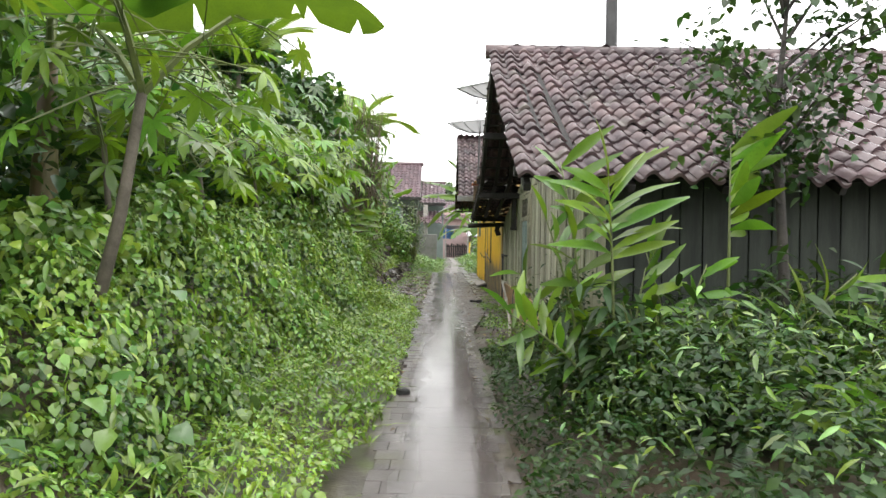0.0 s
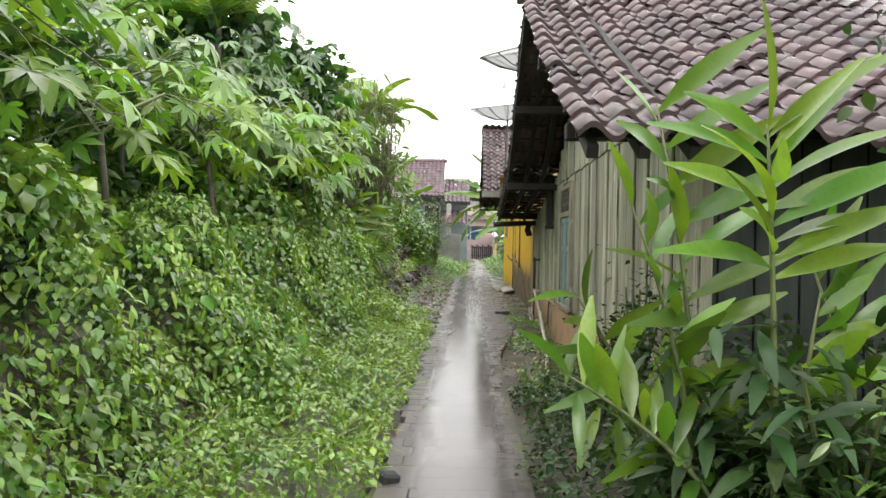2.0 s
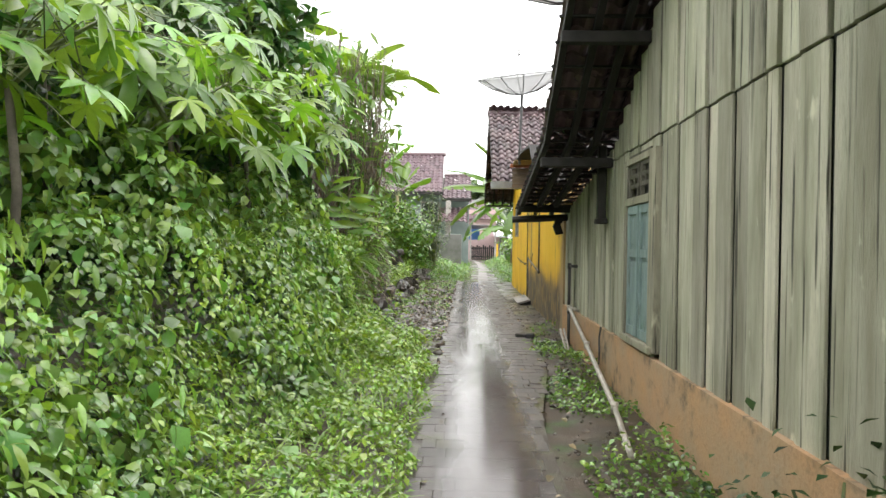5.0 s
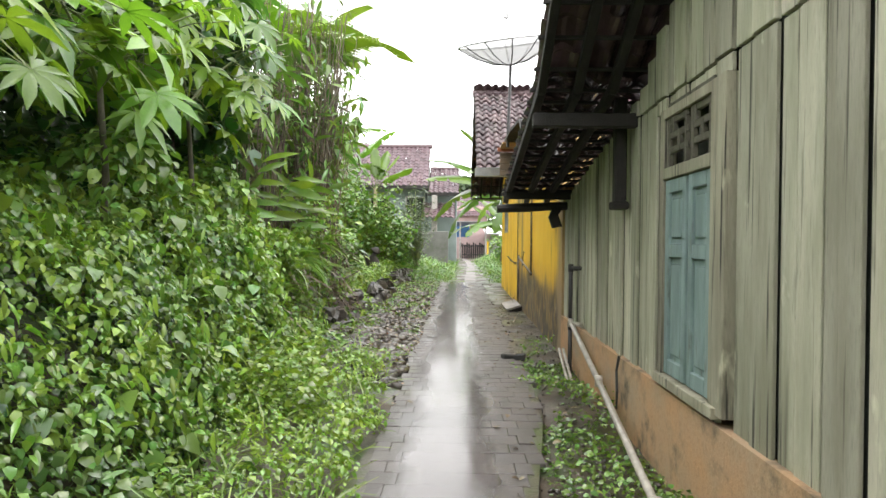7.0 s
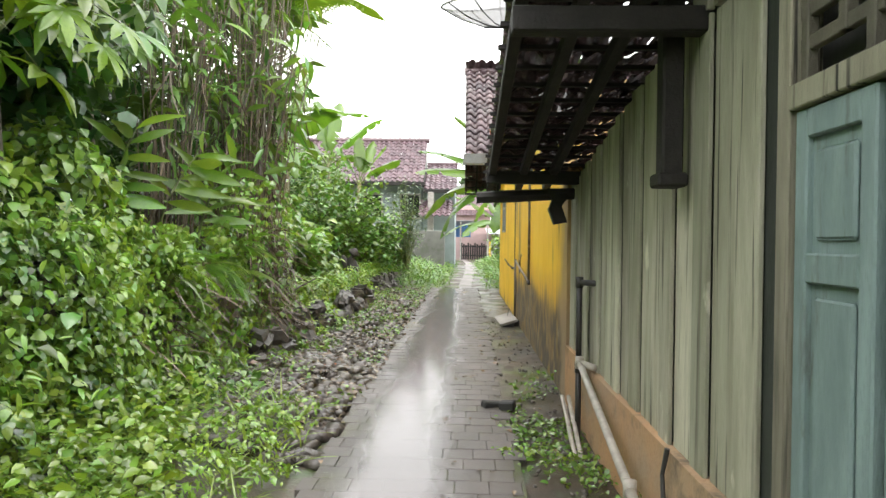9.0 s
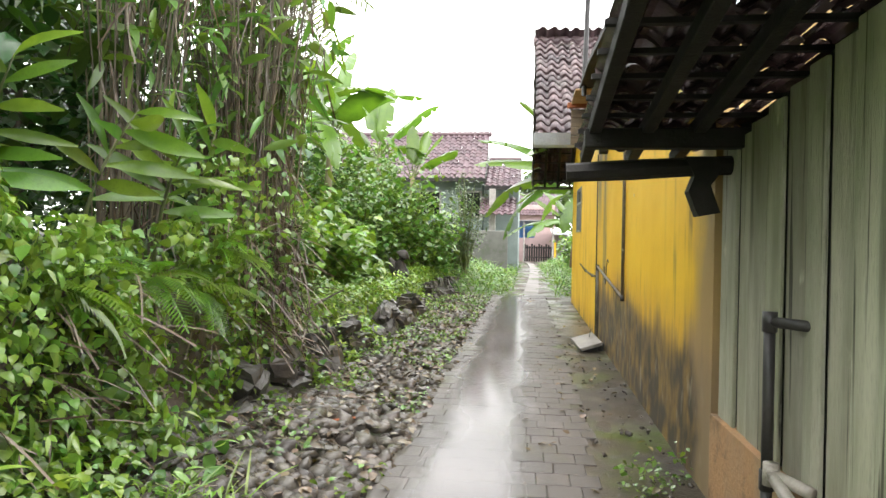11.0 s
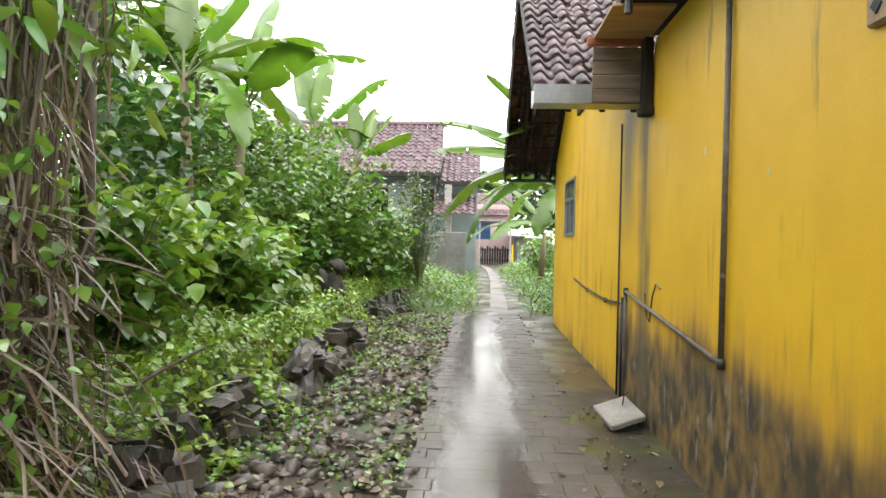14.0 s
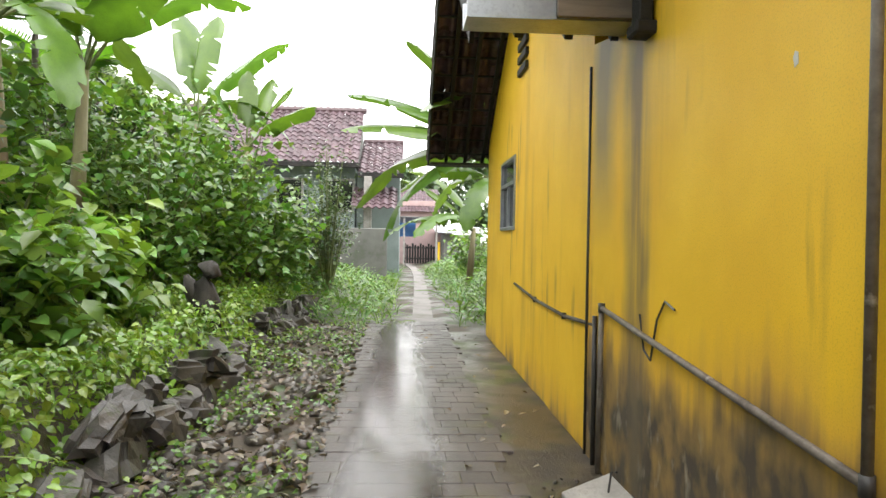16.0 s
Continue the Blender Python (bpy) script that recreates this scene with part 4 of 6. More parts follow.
cover("verge_grass", BLADE, 3000, (-1.6, -0.36, -2, 15.6), 0.04, (0.12, 0.28), M["leaf_grass"], "thin grass blades among the weeds", "grass", pitch=(0.5, 1.4),
      keep=lambda x, y, u: x < path_edge(x, y) - 0.06)
bank_m = mounds(230, -3.2, -1.55, -3, 16.6, (0.18, 0.5), (0.2, 0.7), 32)
bank_h = lambda x, y: 0.02 + bank_m(x, y) * (0.55 + 0.45 * smooth01(-x, 1.2, 1.8)) * (1 - 0.4 * smooth01(y, 14, 16))
thin_out = lambda y, u: u > 0.75 * smooth01(y, 14.3, 16)
# the hollows' shade is put into the inner leaves' darker green
cover("bank_understorey", OVATE, 15000, (-3.0, -1.3, -3, 16.4), lambda x, y: 0.75 * bank_h(x, y), (0.035, 0.08), M["leaf_dark"], "inner leaves of the bank's growth, coloured dark for shade", "vines", keep=lambda x, y, u: thin_out(y, u))
canopy("bank_vines", HEART, 56000, (-3.2, -1.25, -3, 16.6), bank_h, (0.028, 0.08), M["leaf_hedge"], "dense creeping vines heaped over the bank", "vines", depth=0.06, power=1.5,
       keep=lambda x, y, u: thin_out(y, u) & (bank_m(x, y) > 0.06 + 0.25 * u * u))
# second layer on mound tops only: their lit look comes from a brighter green
canopy("bank_weeds", OVATE, 32000, (-3.0, -1.2, -3, 16.2), bank_h, (0.025, 0.07), M["leaf_low"], "leafy weeds on the bank's mounds, coloured bright as lit tops", "weeds", lift=0.03, depth=0.04,
       keep=lambda x, y, u: (lumps(x, y, 1.3, 5) > -0.2) & thin_out(y, u) & (bank_m(x, y) > 0.2 + 0.2 * u))
back_m = mounds(75, -3.7, -2.35, -2, 15.5, (0.35, 0.8), (0.45, 1.15), 35)
back_h = lambda x, y: 0.02 + back_m(x, y)
canopy("climbing_growth", OVATE, 26000, (-3.8, -2.1, -2, 15.8), back_h, (0.05, 0.14), M["leaf_hedge"], "climbing growth heaped behind the bank", "climbers", depth=0.1, tilt=0.5, power=1.4,
       keep=lambda x, y, u: back_m(x, y) > 0.1 + 0.4 * u)
# brighter leaf colour paints the lit tops of the climbing heaps
canopy("climbing_tips", HEART, 9000, (-3.8, -2.1, -2, 15.8), back_h, (0.05, 0.12), M["leaf_low"], "leaves on top of the climbing growth, coloured bright as if lit", "climbers", lift=0.06, depth=0.05, tilt=0.5,
       keep=lambda x, y, u: (lumps(x, y, 1.5, 9) > 0) & (back_m(x, y) > 0.3))
canopy("bank_sprigs", LANCE, 4500, (-3.0, -1.2, -3, 16.4), bank_h, (0.06, 0.13), M["leaf_low"], "narrow-leaved sprigs standing out of the bank", "weeds", lift=0.1, depth=0.05, tilt=0.7)
# dark backing leaves, added to close sky gaps below the crowns
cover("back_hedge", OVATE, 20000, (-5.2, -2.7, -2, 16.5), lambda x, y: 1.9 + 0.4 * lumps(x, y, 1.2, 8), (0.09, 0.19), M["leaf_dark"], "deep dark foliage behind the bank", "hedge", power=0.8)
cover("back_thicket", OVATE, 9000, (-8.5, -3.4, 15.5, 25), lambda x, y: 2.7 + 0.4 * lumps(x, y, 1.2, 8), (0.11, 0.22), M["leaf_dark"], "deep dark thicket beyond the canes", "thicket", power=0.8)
cover("hanging_vines", HEART, 2600, (-2.02, -1.66, 13.4, 18.2), 0.12, (0.035, 0.07), M["leaf_hedge"], "creeper leaves hanging down the bare bank", "vines", keep=lambda x, y, u: lumps(y, x * 3, 2.3, 4) > -0.1)
cover("litter", DRYBLADE, 1500, (-2.1, -1.2, 14.5, 19.5), 0.06, (0.15, 0.4), M["thatch"], "dead stalks and leaf litter at the bank's foot", "litter", pitch=(-0.2, 0.3))
n_ = 8500
fy, fz = rng.uniform(11.5, 18.1, n_), rng.uniform(0.02, 1.55, n_)
m = (lumps(fy, fz * 2.2, 1.7, 3) > -0.15 - 0.75 * smooth01(fz, 0.8, 1.2)) | (fy < 14.2)
fy, fz = fy[m], fz[m]
fx = -1.62 - 0.2 * fz - 0.3 * smooth01(-fy, -14.5, -12.5) * fz + 0.12 * lumps(fy * 2, fz * 2, 1.5, 2) + rng.normal(0, 0.05, len(fy)) - 0.12 * smooth01(fy, 15, 17)
scatter("face_vines", HEART, np.stack([fx, fy, path_z(fy) + fz], 1), rng.uniform(0.03, 0.09, len(fy)), M["leaf_low"], pitch=(-1.3, 0.2), label="leafy vines hanging over the cut bank", category="vines")
x, y = ground_points(5200, -1.75, -0.85, 12.5, 17.0, lambda x, y, u: x < -0.75 - 0.28 * (y - 12.5) + 0.25 * u - 0.1)
scatter("bank_foot_weeds", OVATE, np.stack([x, y, ground_z(x, y) + rng.uniform(0, 0.35, len(x))], 1), rng.uniform(0.035, 0.08, len(x)), M["leaf_grass"], label="bright weeds at the foot of the bank", category="weeds")
# pale heart-shaped creeper leaves here and there
canopy("bank_carpet", SMALL, 30000, (-3.0, -1.5, -3, 16.2), lambda x, y: 0.05 + 0.1 * verge_m(x + 1.3, y), (0.03, 0.065), M["leaf_shrub"], "low green carpet between the heaps of vines", "weeds", tilt=0.5, keep=lambda x, y, u: thin_out(y, u))
canopy("creeper", HEART, 700, (-3.0, -1.1, 0, 16.5), bank_h, (0.08, 0.16), M["leaf_fern"], "pale heart-shaped creeper leaves", "creeper", lift=0.05)

# terrace beyond the stone wall
terrace_m = mounds(420, -6.0, -1.6, 17.8, 31.5, (0.18, 0.5), (0.12, 0.42), 33)
terrace_h = lambda x, y: 0.04 + terrace_m(x, y) * (0.6 + 0.4 * smooth01(-x, 1.7, 2.6))
canopy("terrace_weeds", OVATE, 52000, (-6.0, -1.6, 17.8, 31.5), terrace_h, (0.035, 0.10), M["leaf_low"], "bright green low weeds on the terrace", "weeds", depth=0.06, power=1.4)
canopy("terrace_leaves", OVATE, 14000, (-6.0, -1.7, 17.8, 31.5), terrace_h, (0.035, 0.085), M["leaf_grass"], "broader bright leaves among the terrace weeds", "weeds", lift=0.03)
cover("terrace_grass", BLADE, 4000, (-6, -1.75, 17.8, 33), 0.05, (0.15, 0.4), M["leaf_grass"], "grass on the terrace", "grass", pitch=(0.4, 1.4))
cover("far_verge", BLADE, 14000, (-5.0, 5.0, 29.2, 50), 0.05, (0.2, 0.55), M["leaf_shrub"], "long grass beside the far path", "grass", pitch=(0.4, 1.4),
      keep=lambda x, y, u: (x < 0.1 - 0.35 * u) | (x > 0.95 + 0.5 * u))
cover("far_weeds", SMALL, 26000, (-9.0, 5.0, 29.3, 50), lambda x, y: 0.25 + 0.25 * (0.5 + 0.5 * lumps(x, y, 1.0, 4)), (0.06, 0.14), M["leaf_shrub"], "leafy weeds beside the far path", "weeds",
      keep=lambda x, y, u: (x < 0.0 - 0.4 * u) | (x > 1.0 + 0.6 * u))
# weeds in the rubble and at the wooden wall's foot
cover("wall_top_weeds", OVATE, 9000, (-1.98, -1.5, 17.2, 30), lambda x, y: 0.12 + 0.3 * smooth01(-x, 1.55, 1.85), (0.03, 0.085), M["leaf_low"], "weeds hanging over the stone wall", "weeds", keep=lambda x, y, u: lumps(y * 1.3, x * 2, 2.1, 11) > -0.1 + 0.5 * u - 0.4 * smooth01(-x, 1.6, 1.9))
cover("rubble_weeds", OVATE, 8000, (-1.75, -0.45, 14.8, 29.5), 0.12, (0.025, 0.06), M["leaf_hedge"], "small weeds between the stones", "weeds", keep=lambda x, y, u: lumps(x, y, 2.6, 7) > 0.2 - 0.3 * smooth01(y, 18, 21) - 0.4 * smooth01(y, 24, 28))
cover("wall_foot_weeds", OVATE, 7000, (0.55, 1.36, 8.5, 16.6), lambda x, y: 0.05 + 0.22 * smooth01(lumps(x, y, 1.6, 2), 0, 1), (0.02, 0.055), M["leaf_hedge"], "weeds at the foot of the wooden wall", "weeds",
      keep=lambda x, y, u: (lumps(x, y, 1.8, 2) > 0.0) & (x > 0.62 + 0.1 * u))
# garden in front of the wooden house
gard_h = lambda x, y: (0.25 + 0.72 * smooth01(x, 0.65, 1.3) + 0.25 * lumps(x, y, 1.6, 6)) * (1 - 0.75 * smooth01(y, 7, 9))
# near-black leaf colour carries the shade under the garden tree
cover("garden_undergrowth", SMALL, 42000, (0.4, 5.5, 1.5, 9.2), gard_h, (0.03, 0.07), M["leaf_garden"], "leafy undergrowth beside the path, coloured near black for shade", "undergrowth", power=0.7,
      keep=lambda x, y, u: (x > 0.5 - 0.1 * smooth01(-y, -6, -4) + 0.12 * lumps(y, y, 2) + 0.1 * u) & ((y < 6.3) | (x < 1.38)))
cover("garden_ferns", FERN, 120, (0.75, 4.5, 2.4, 6.2), 0.25, (0.25, 0.5), M["leaf_dark"], "dark ferns in the undergrowth", "ferns", pitch=(0.2, 0.9))
cover("garden_bright", LANCE, 900, (0.7, 3.0, 1.6, 5.2), lambda x, y: gard_h(x, y) + 0.08, (0.05, 0.10), M["leaf_hedge"], "brighter sprigs in the undergrowth", "undergrowth", power=0.3)


# cassava: stems with long-stalked hand-shaped leaves
def leaf_mesh(name, shape, mat):
    me = bpy.data.meshes.new(name)
    v, f = shape
    me.from_pydata([tuple(p) for p in v], [], [tuple(dict.fromkeys(int(i) for i in q)) for q in f])
    me.materials.append(mat)
    me.polygons.foreach_set("use_smooth", [True] * len(me.polygons))
    return me


def obj_leaf(name, colour, colour2, var=0.3, tr=0.35):
    return material(name, colour, colour2, rough=0.36, scale=2.5, bump=0.1, bump_scale=60, objvar=var, translucent=tr)


M["cassava"] = obj_leaf("cassava_leaf", (0.23, 0.39, 0.055), (0.13, 0.26, 0.045), 0.4, 0.48)
# darker copy of the cassava leaf, with shade put into its colour
M["cassava_shaded"] = obj_leaf("shaded_cassava_leaf", (0.12, 0.235, 0.05), (0.06, 0.14, 0.035), 0.4, 0.35)
M["ginger"] = obj_leaf("ginger_leaf", (0.18, 0.325, 0.035), (0.10, 0.205, 0.028), 0.4, 0.45)
M["banana"] = obj_leaf("banana_blade", (0.14, 0.26, 0.04), (0.09, 0.18, 0.035), 0.25, 0.45)
CASS = [leaf_mesh("leaf", palmate_shape(l, w, d), M["cassava"]) for l, w, d in ((7, 0.15, 0.25), (7, 0.13, 0.45), (5, 0.17, 0.35))]
CASS_D = [leaf_mesh("leaf", palmate_shape(l, w, d), M["cassava_shaded"]) for l, w, d in ((7, 0.15, 0.25), (7, 0.13, 0.5), (5, 0.17, 0.35))]


def cassava(x, y, height, leaves, spread, seed, size=0.28, dark=False, lean=(0.0, 0.0), radius=0.03, base=None):
    r = np.random.default_rng(seed)
    z0 = float(ground_z(x, y)) if base is None else base
    th = thing("cassava_plant", "tall cassava plant with drooping hand-shaped leaves", "cassava", (x, y, z0), "cassava plants on the bank")
    top = Vector((lean[0], lean[1], height * 0.72))
    part("trunk", tube_bm([(0, 0, -0.15), top * 0.5 + Vector((0.04, 0.02, 0)), top], [radius, radius * 0.85, radius * 0.7], 7), M["bark"], th, smooth=True)
    stalks = bmesh.new()
    tips = []
    for k in range(3):
        a = 2.1 * k + r.uniform(0, 1)
        e = top + Vector((math.cos(a) * spread * 0.4, math.sin(a) * spread * 0.4, height * 0.22))
        tube_bm([top - Vector((0, 0, 0.03)), (top + e) / 2 + Vector((0, 0, 0.03)), e], [radius * 0.6, radius * 0.5, radius * 0.35], 5, stalks)
        tips.append(e)
    for k in range(leaves):
        e = tips[k % 3]
        s = r.uniform(0.2, 1.05)
        p = top.lerp(e, s)
        a = r.uniform(0, 2 * math.pi)
        out = r.uniform(0.12, 0.3) * (1 + spread * 0.5)
        q = p + Vector((math.cos(a) * out * spread * 1.3, math.sin(a) * out * spread * 1.3, r.uniform(-0.35, 0.3) * spread))
        tube_bm([p, (p + q) / 2 + Vector((0, 0, 0.03)), q], 0.005, 3, stalks, False)
        ob = new("leaf", (CASS_D if dark else CASS)[k % 3])
        ob.parent = th
        sc = size * r.uniform(0.6, 1.15)
        ob.matrix_basis = Matrix.Translation(q) @ pose(0, 0, 0, 0, 0, math.degrees(a) - 90) @ pose(0, 0, 0, r.uniform(-65, -8), r.uniform(-25, 25), 0) @ Matrix.Scale(sc, 4)
    part("stalk", stalks, M["stem"], th)
    return th


cassava(-2.12, 4.0, 2.1, 46, 1.3, 11, 0.24, lean=(0.28, 0.15), radius=0.045, base=0.9)
for i, (x, y, h, n_, sp) in enumerate(((-2.7, 2.4, 1.9, 34, 1.1), (-2.6, 5.2, 1.6, 40, 1.1), (-3.2, 6.2, 1.8, 40, 1.2), (-2.55, 7.1, 1.5, 44, 1.1), (-3.0, 8.2, 1.9, 44, 1.2),
                                       (-2.5, 9.0, 1.55, 44, 1.1), (-2.9, 9.9, 2.0, 50, 1.2), (-2.45, 10.8, 1.7, 54, 1.15), (-2.8, 11.7, 2.1, 54, 1.2), (-2.45, 12.6, 1.9, 56, 1.2),
                                       (-2.9, 13.4, 2.3, 50, 1.2), (-2.5, 14.3, 2.2, 54, 1.2))):
    cassava(x, y, h, n_, sp, 20 + i, 0.27 if i < 7 else 0.33)
# back row wears the darker leaf copy to look shaded
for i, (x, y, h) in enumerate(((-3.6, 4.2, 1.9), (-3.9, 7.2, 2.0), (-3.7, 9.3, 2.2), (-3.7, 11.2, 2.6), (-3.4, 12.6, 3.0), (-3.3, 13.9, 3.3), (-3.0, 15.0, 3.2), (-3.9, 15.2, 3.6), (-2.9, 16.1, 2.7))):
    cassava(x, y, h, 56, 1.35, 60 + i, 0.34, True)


# leafy trees behind the bank
def tree(x, y, height, crown, leaves, seed, mat, label, leaf_size=(0.09, 0.18), trunk=0.09, shape=OVATE, low=0.35, base=None, group="", bark="bark"):
    r = np.random.default_rng(seed)
    z0 = float(ground_z(x, y)) if base is None else base
    th = thing("tree", label, "tree", (x, y, z0), group)
    limbs = bmesh.new()
    part("trunk", tube_bm([(0, 0, -0.2), (0.05, 0.03, height * 0.3), (-0.02, 0.05, height * 0.62), (0.03, 0, height * 0.85)], [trunk, trunk * 0.8, trunk * 0.55, trunk * 0.25], 8), M[bark], th, smooth=True)
    pts = []
    n_ = 26
    for k in range(n_):
        s = r.uniform(low, 1.0)
        a = 2.4 * k + r.uniform(-0.4, 0.4)
        reach = crown * (0.35 + 0.65 * math.sin(math.pi * min(1, max(0.05, (s - low) / (1.02 - low))) ** 0.8)) * r.uniform(0.6, 1.1)
        p0 = Vector((0, 0, height * s * 0.85))
        p1 = Vector((math.cos(a) * reach, math.sin(a) * reach, height * s + r.uniform(-0.1, 0.25)))
        tube_bm([p0, p0.lerp(p1, 0.5) + Vector((0, 0, 0.06)), p1], [trunk * 0.28, trunk * 0.18, trunk * 0.07], 4, limbs, False)
        m = leaves // n_
        t = r.uniform(0.3, 1.05, m)[:, None]
        pts.append(np.array(p0) * (1 - t) + np.array(p1) * t + r.normal(0, 0.16 * crown ** 0.5, (m, 3)))
    part("limb", limbs, M[bark], th)
    pts = np.concatenate(pts)
    scatter("crown", shape, pts, r.uniform(*leaf_size, len(pts)), mat, parent=th, pitch=(-1.0, 0.4), r=r)
    return th


tree(-4.3, 31.9, 3.9, 1.0, 2600, 170, M["leaf_hedge"], "leafy green tree beside the far house", (0.1, 0.2), low=0.25)
tree(-5.6, 32.6, 4.2, 1.2, 2600, 171, M["leaf_hedge"], "leafy green tree beside the far house", (0.1, 0.2), low=0.25)
tree(-7.0, 33.4, 4.2, 1.3, 2200, 172, M["leaf_hedge"], "leafy green tree beside the far house", (0.1, 0.2), low=0.25)
DARK = "dark dense leafy tree behind the bank"
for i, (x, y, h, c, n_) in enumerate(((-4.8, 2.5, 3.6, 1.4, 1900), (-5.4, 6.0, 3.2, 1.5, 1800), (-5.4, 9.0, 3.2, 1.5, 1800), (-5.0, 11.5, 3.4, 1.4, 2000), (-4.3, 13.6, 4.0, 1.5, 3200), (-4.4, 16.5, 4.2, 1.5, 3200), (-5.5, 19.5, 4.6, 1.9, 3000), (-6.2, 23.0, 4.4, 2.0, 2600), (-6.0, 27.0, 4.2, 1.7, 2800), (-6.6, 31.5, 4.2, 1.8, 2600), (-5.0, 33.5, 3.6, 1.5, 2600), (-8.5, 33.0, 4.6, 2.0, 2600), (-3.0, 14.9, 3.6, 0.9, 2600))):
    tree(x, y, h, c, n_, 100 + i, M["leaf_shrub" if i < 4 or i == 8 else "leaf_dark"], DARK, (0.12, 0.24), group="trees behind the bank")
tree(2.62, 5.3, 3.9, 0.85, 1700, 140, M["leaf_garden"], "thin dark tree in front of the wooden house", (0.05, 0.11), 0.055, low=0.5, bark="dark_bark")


# banana plants
def banana_leaf_bm(length, width, seed, droop):
    """A long paddle with a thick midrib and torn edges."""
    r = np.random.default_rng(seed)
    bm = bmesh.new()
    n_ = 22
    rows = []
    for i in range(n_ + 1):
        s = i / n_
        w = width * min(1.0, (s / 0.16) ** 0.6 if s > 0 else 0.05) * (1 if s < 0.72 else math.cos(math.pi / 2 * (s - 0.72) / 0.285) ** 0.7)
        w = max(w, 0.02)
        y, z = length * s * (1 - 0.25 * droop * s), length * (0.12 * s - droop * s * s * 0.75)
        jag = r.uniform(-0.03, 0.03)
        rows.append([bm.verts.new((-w, y + jag + 0.15 * w, z - 0.25 * w + 0.12 * w * math.sin(9 * s + seed))), bm.verts.new((-w * 0.5, y + 0.05 * w, z + 0.12 * w)), bm.verts.new((0, y, z)),
                     bm.verts.new((w * 0.5, y + 0.05 * w, z + 0.12 * w)), bm.verts.new((w, y - jag + 0.15 * w, z - 0.25 * w + 0.12 * w * math.sin(8 * s + 1 + seed)))])
    torn = [set(int(v) for v in r.choice(n_, 5, replace=False)) for _ in range(2)]
    for i in range(n_):
        a, b = rows[i], rows[i + 1]
        for k in range(4):
            if (k == 0 and i in torn[0]) or (k == 3 and i in torn[1]):
                bm.faces.new((a[k], a[k + 1], b[k + 1])) if k == 0 else bm.faces.new((a[k], a[k + 1], b[k]))
                continue
            bm.faces.new((a[k], a[k + 1], b[k + 1], b[k]))
    return bm


def banana_meshes():
    out = []
    for i, (l, w, d) in enumerate(((1.9, 0.27, 0.25), (2.1, 0.29, 0.6), (1.7, 0.25, 0.95), (1.5, 0.24, 0.1))):
        bm = banana_leaf_bm(l, w, i + 1, d)
        me = bpy.data.meshes.new("leaf")
        bm.to_mesh(me)
        bm.free()
        me.materials.append(M["banana"])
        me.polygons.foreach_set("use_smooth", [True] * len(me.polygons))
        out.append(me)
    return out


BAN = banana_meshes()


def banana(x, y, stem, leaves, seed, scale=1.0, base=None, radius=0.09, group="banana plants"):
    """leaves: (azimuth, pitch, mesh) in degrees, azimuth 0 points ahead (+y), 90 to -x."""
    r = np.random.default_rng(seed)
    z0 = float(ground_z(x, y)) if base is None else base
    th = thing("banana_plant", "banana plant with broad torn green leaves", "banana plant", (x, y, z0), group)
    lean = Vector((r.uniform(-0.15, 0.15), r.uniform(-0.1, 0.1), stem))
    part("pseudostem", tube_bm([(0, 0, -0.15), lean * 0.5, lean], [radius * 1.25, radius, radius * 0.6], 10), M["banana_stem"], th, smooth=True)
    for k, (az, pt, m) in enumerate(leaves):
        rot = pose(0, 0, 0, 0, 0, az) @ pose(0, 0, 0, pt, 0, 0)
        d = rot.to_3x3() @ Vector((0, 1, 0.0))
        a, b = lean - Vector((0, 0, 0.1)), lean + d * 0.32 * scale + Vector((0, 0, 0.08))
        lf = new("leaf", BAN[m])
        lf.parent = th
        lf.matrix_basis = Matrix.Translation(b) @ rot @ pose(0, 0, 0, 0, r.uniform(-15, 15), 0) @ Matrix.Scale(scale * r.uniform(0.9, 1.08), 4)
        if k < 8:
            part("midrib", tube_bm([a, b], [0.03 * scale, 0.02 * scale], 6), M["stem"], th)
    return th


banana(-2.9, 4.9, 1.75, ((-75, 25, 1), (-110, 20, 0), (-20, 55, 0), (10, 70, 3), (-150, 15, 1), (100, 40, 1), (170, 25, 1)), 1, 1.05, base=1.1)
banana(-4.6, 18.0, 3.7, ((-4, 86, 0), (60, 68, 0), (20, 78, 0), (-88, 8, 3), (95, 14, 3), (160, 70, 3), (-50, 40, 1)), 2, 1.15)
banana(-4.3, 25.7, 3.1, ((-95, 22, 1), (-70, 55, 0), (30, 70, 0), (100, 45, 1), (-120, -10, 2), (150, 30, 1), (-40, 15, 2)), 3, 1.0)
banana(-3.9, 26.4, 2.8, ((-80, 40, 1), (-20, 72, 0), (60, 60, 0), (-130, 30, 1)), 5, 1.0)
banana(-2.6, 29.8, 2.6, ((-70, 50, 3), (-30, 60, 3), (10, 75, 3), (70, 50, 3), (-110, 20, 3), (90, 15, 3)), 6, 0.75)
banana(-3.6, 30.2, 3.1, ((-80, 42, 0), (-20, 75, 0), (30, 66, 0), (80, 40, 1), (-95, 10, 2)), 16, 1.0)
banana(1.7, 29.9, 3.0, ((80, 52, 0), (92, 20, 0), (98, 6, 0), (86, -8, 1), (94, -24, 1), (40, 60, 0), (-60, 45, 0), (150, 20, 1)), 7, 1.25, base=0.3)
banana(2.3, 33.0, 2.6, ((85, 35, 0), (95, 8, 1), (120, 50, 1), (40, 60, 0), (60, 5, 2), (150, -10, 2)), 8, 1.05, base=0.4)
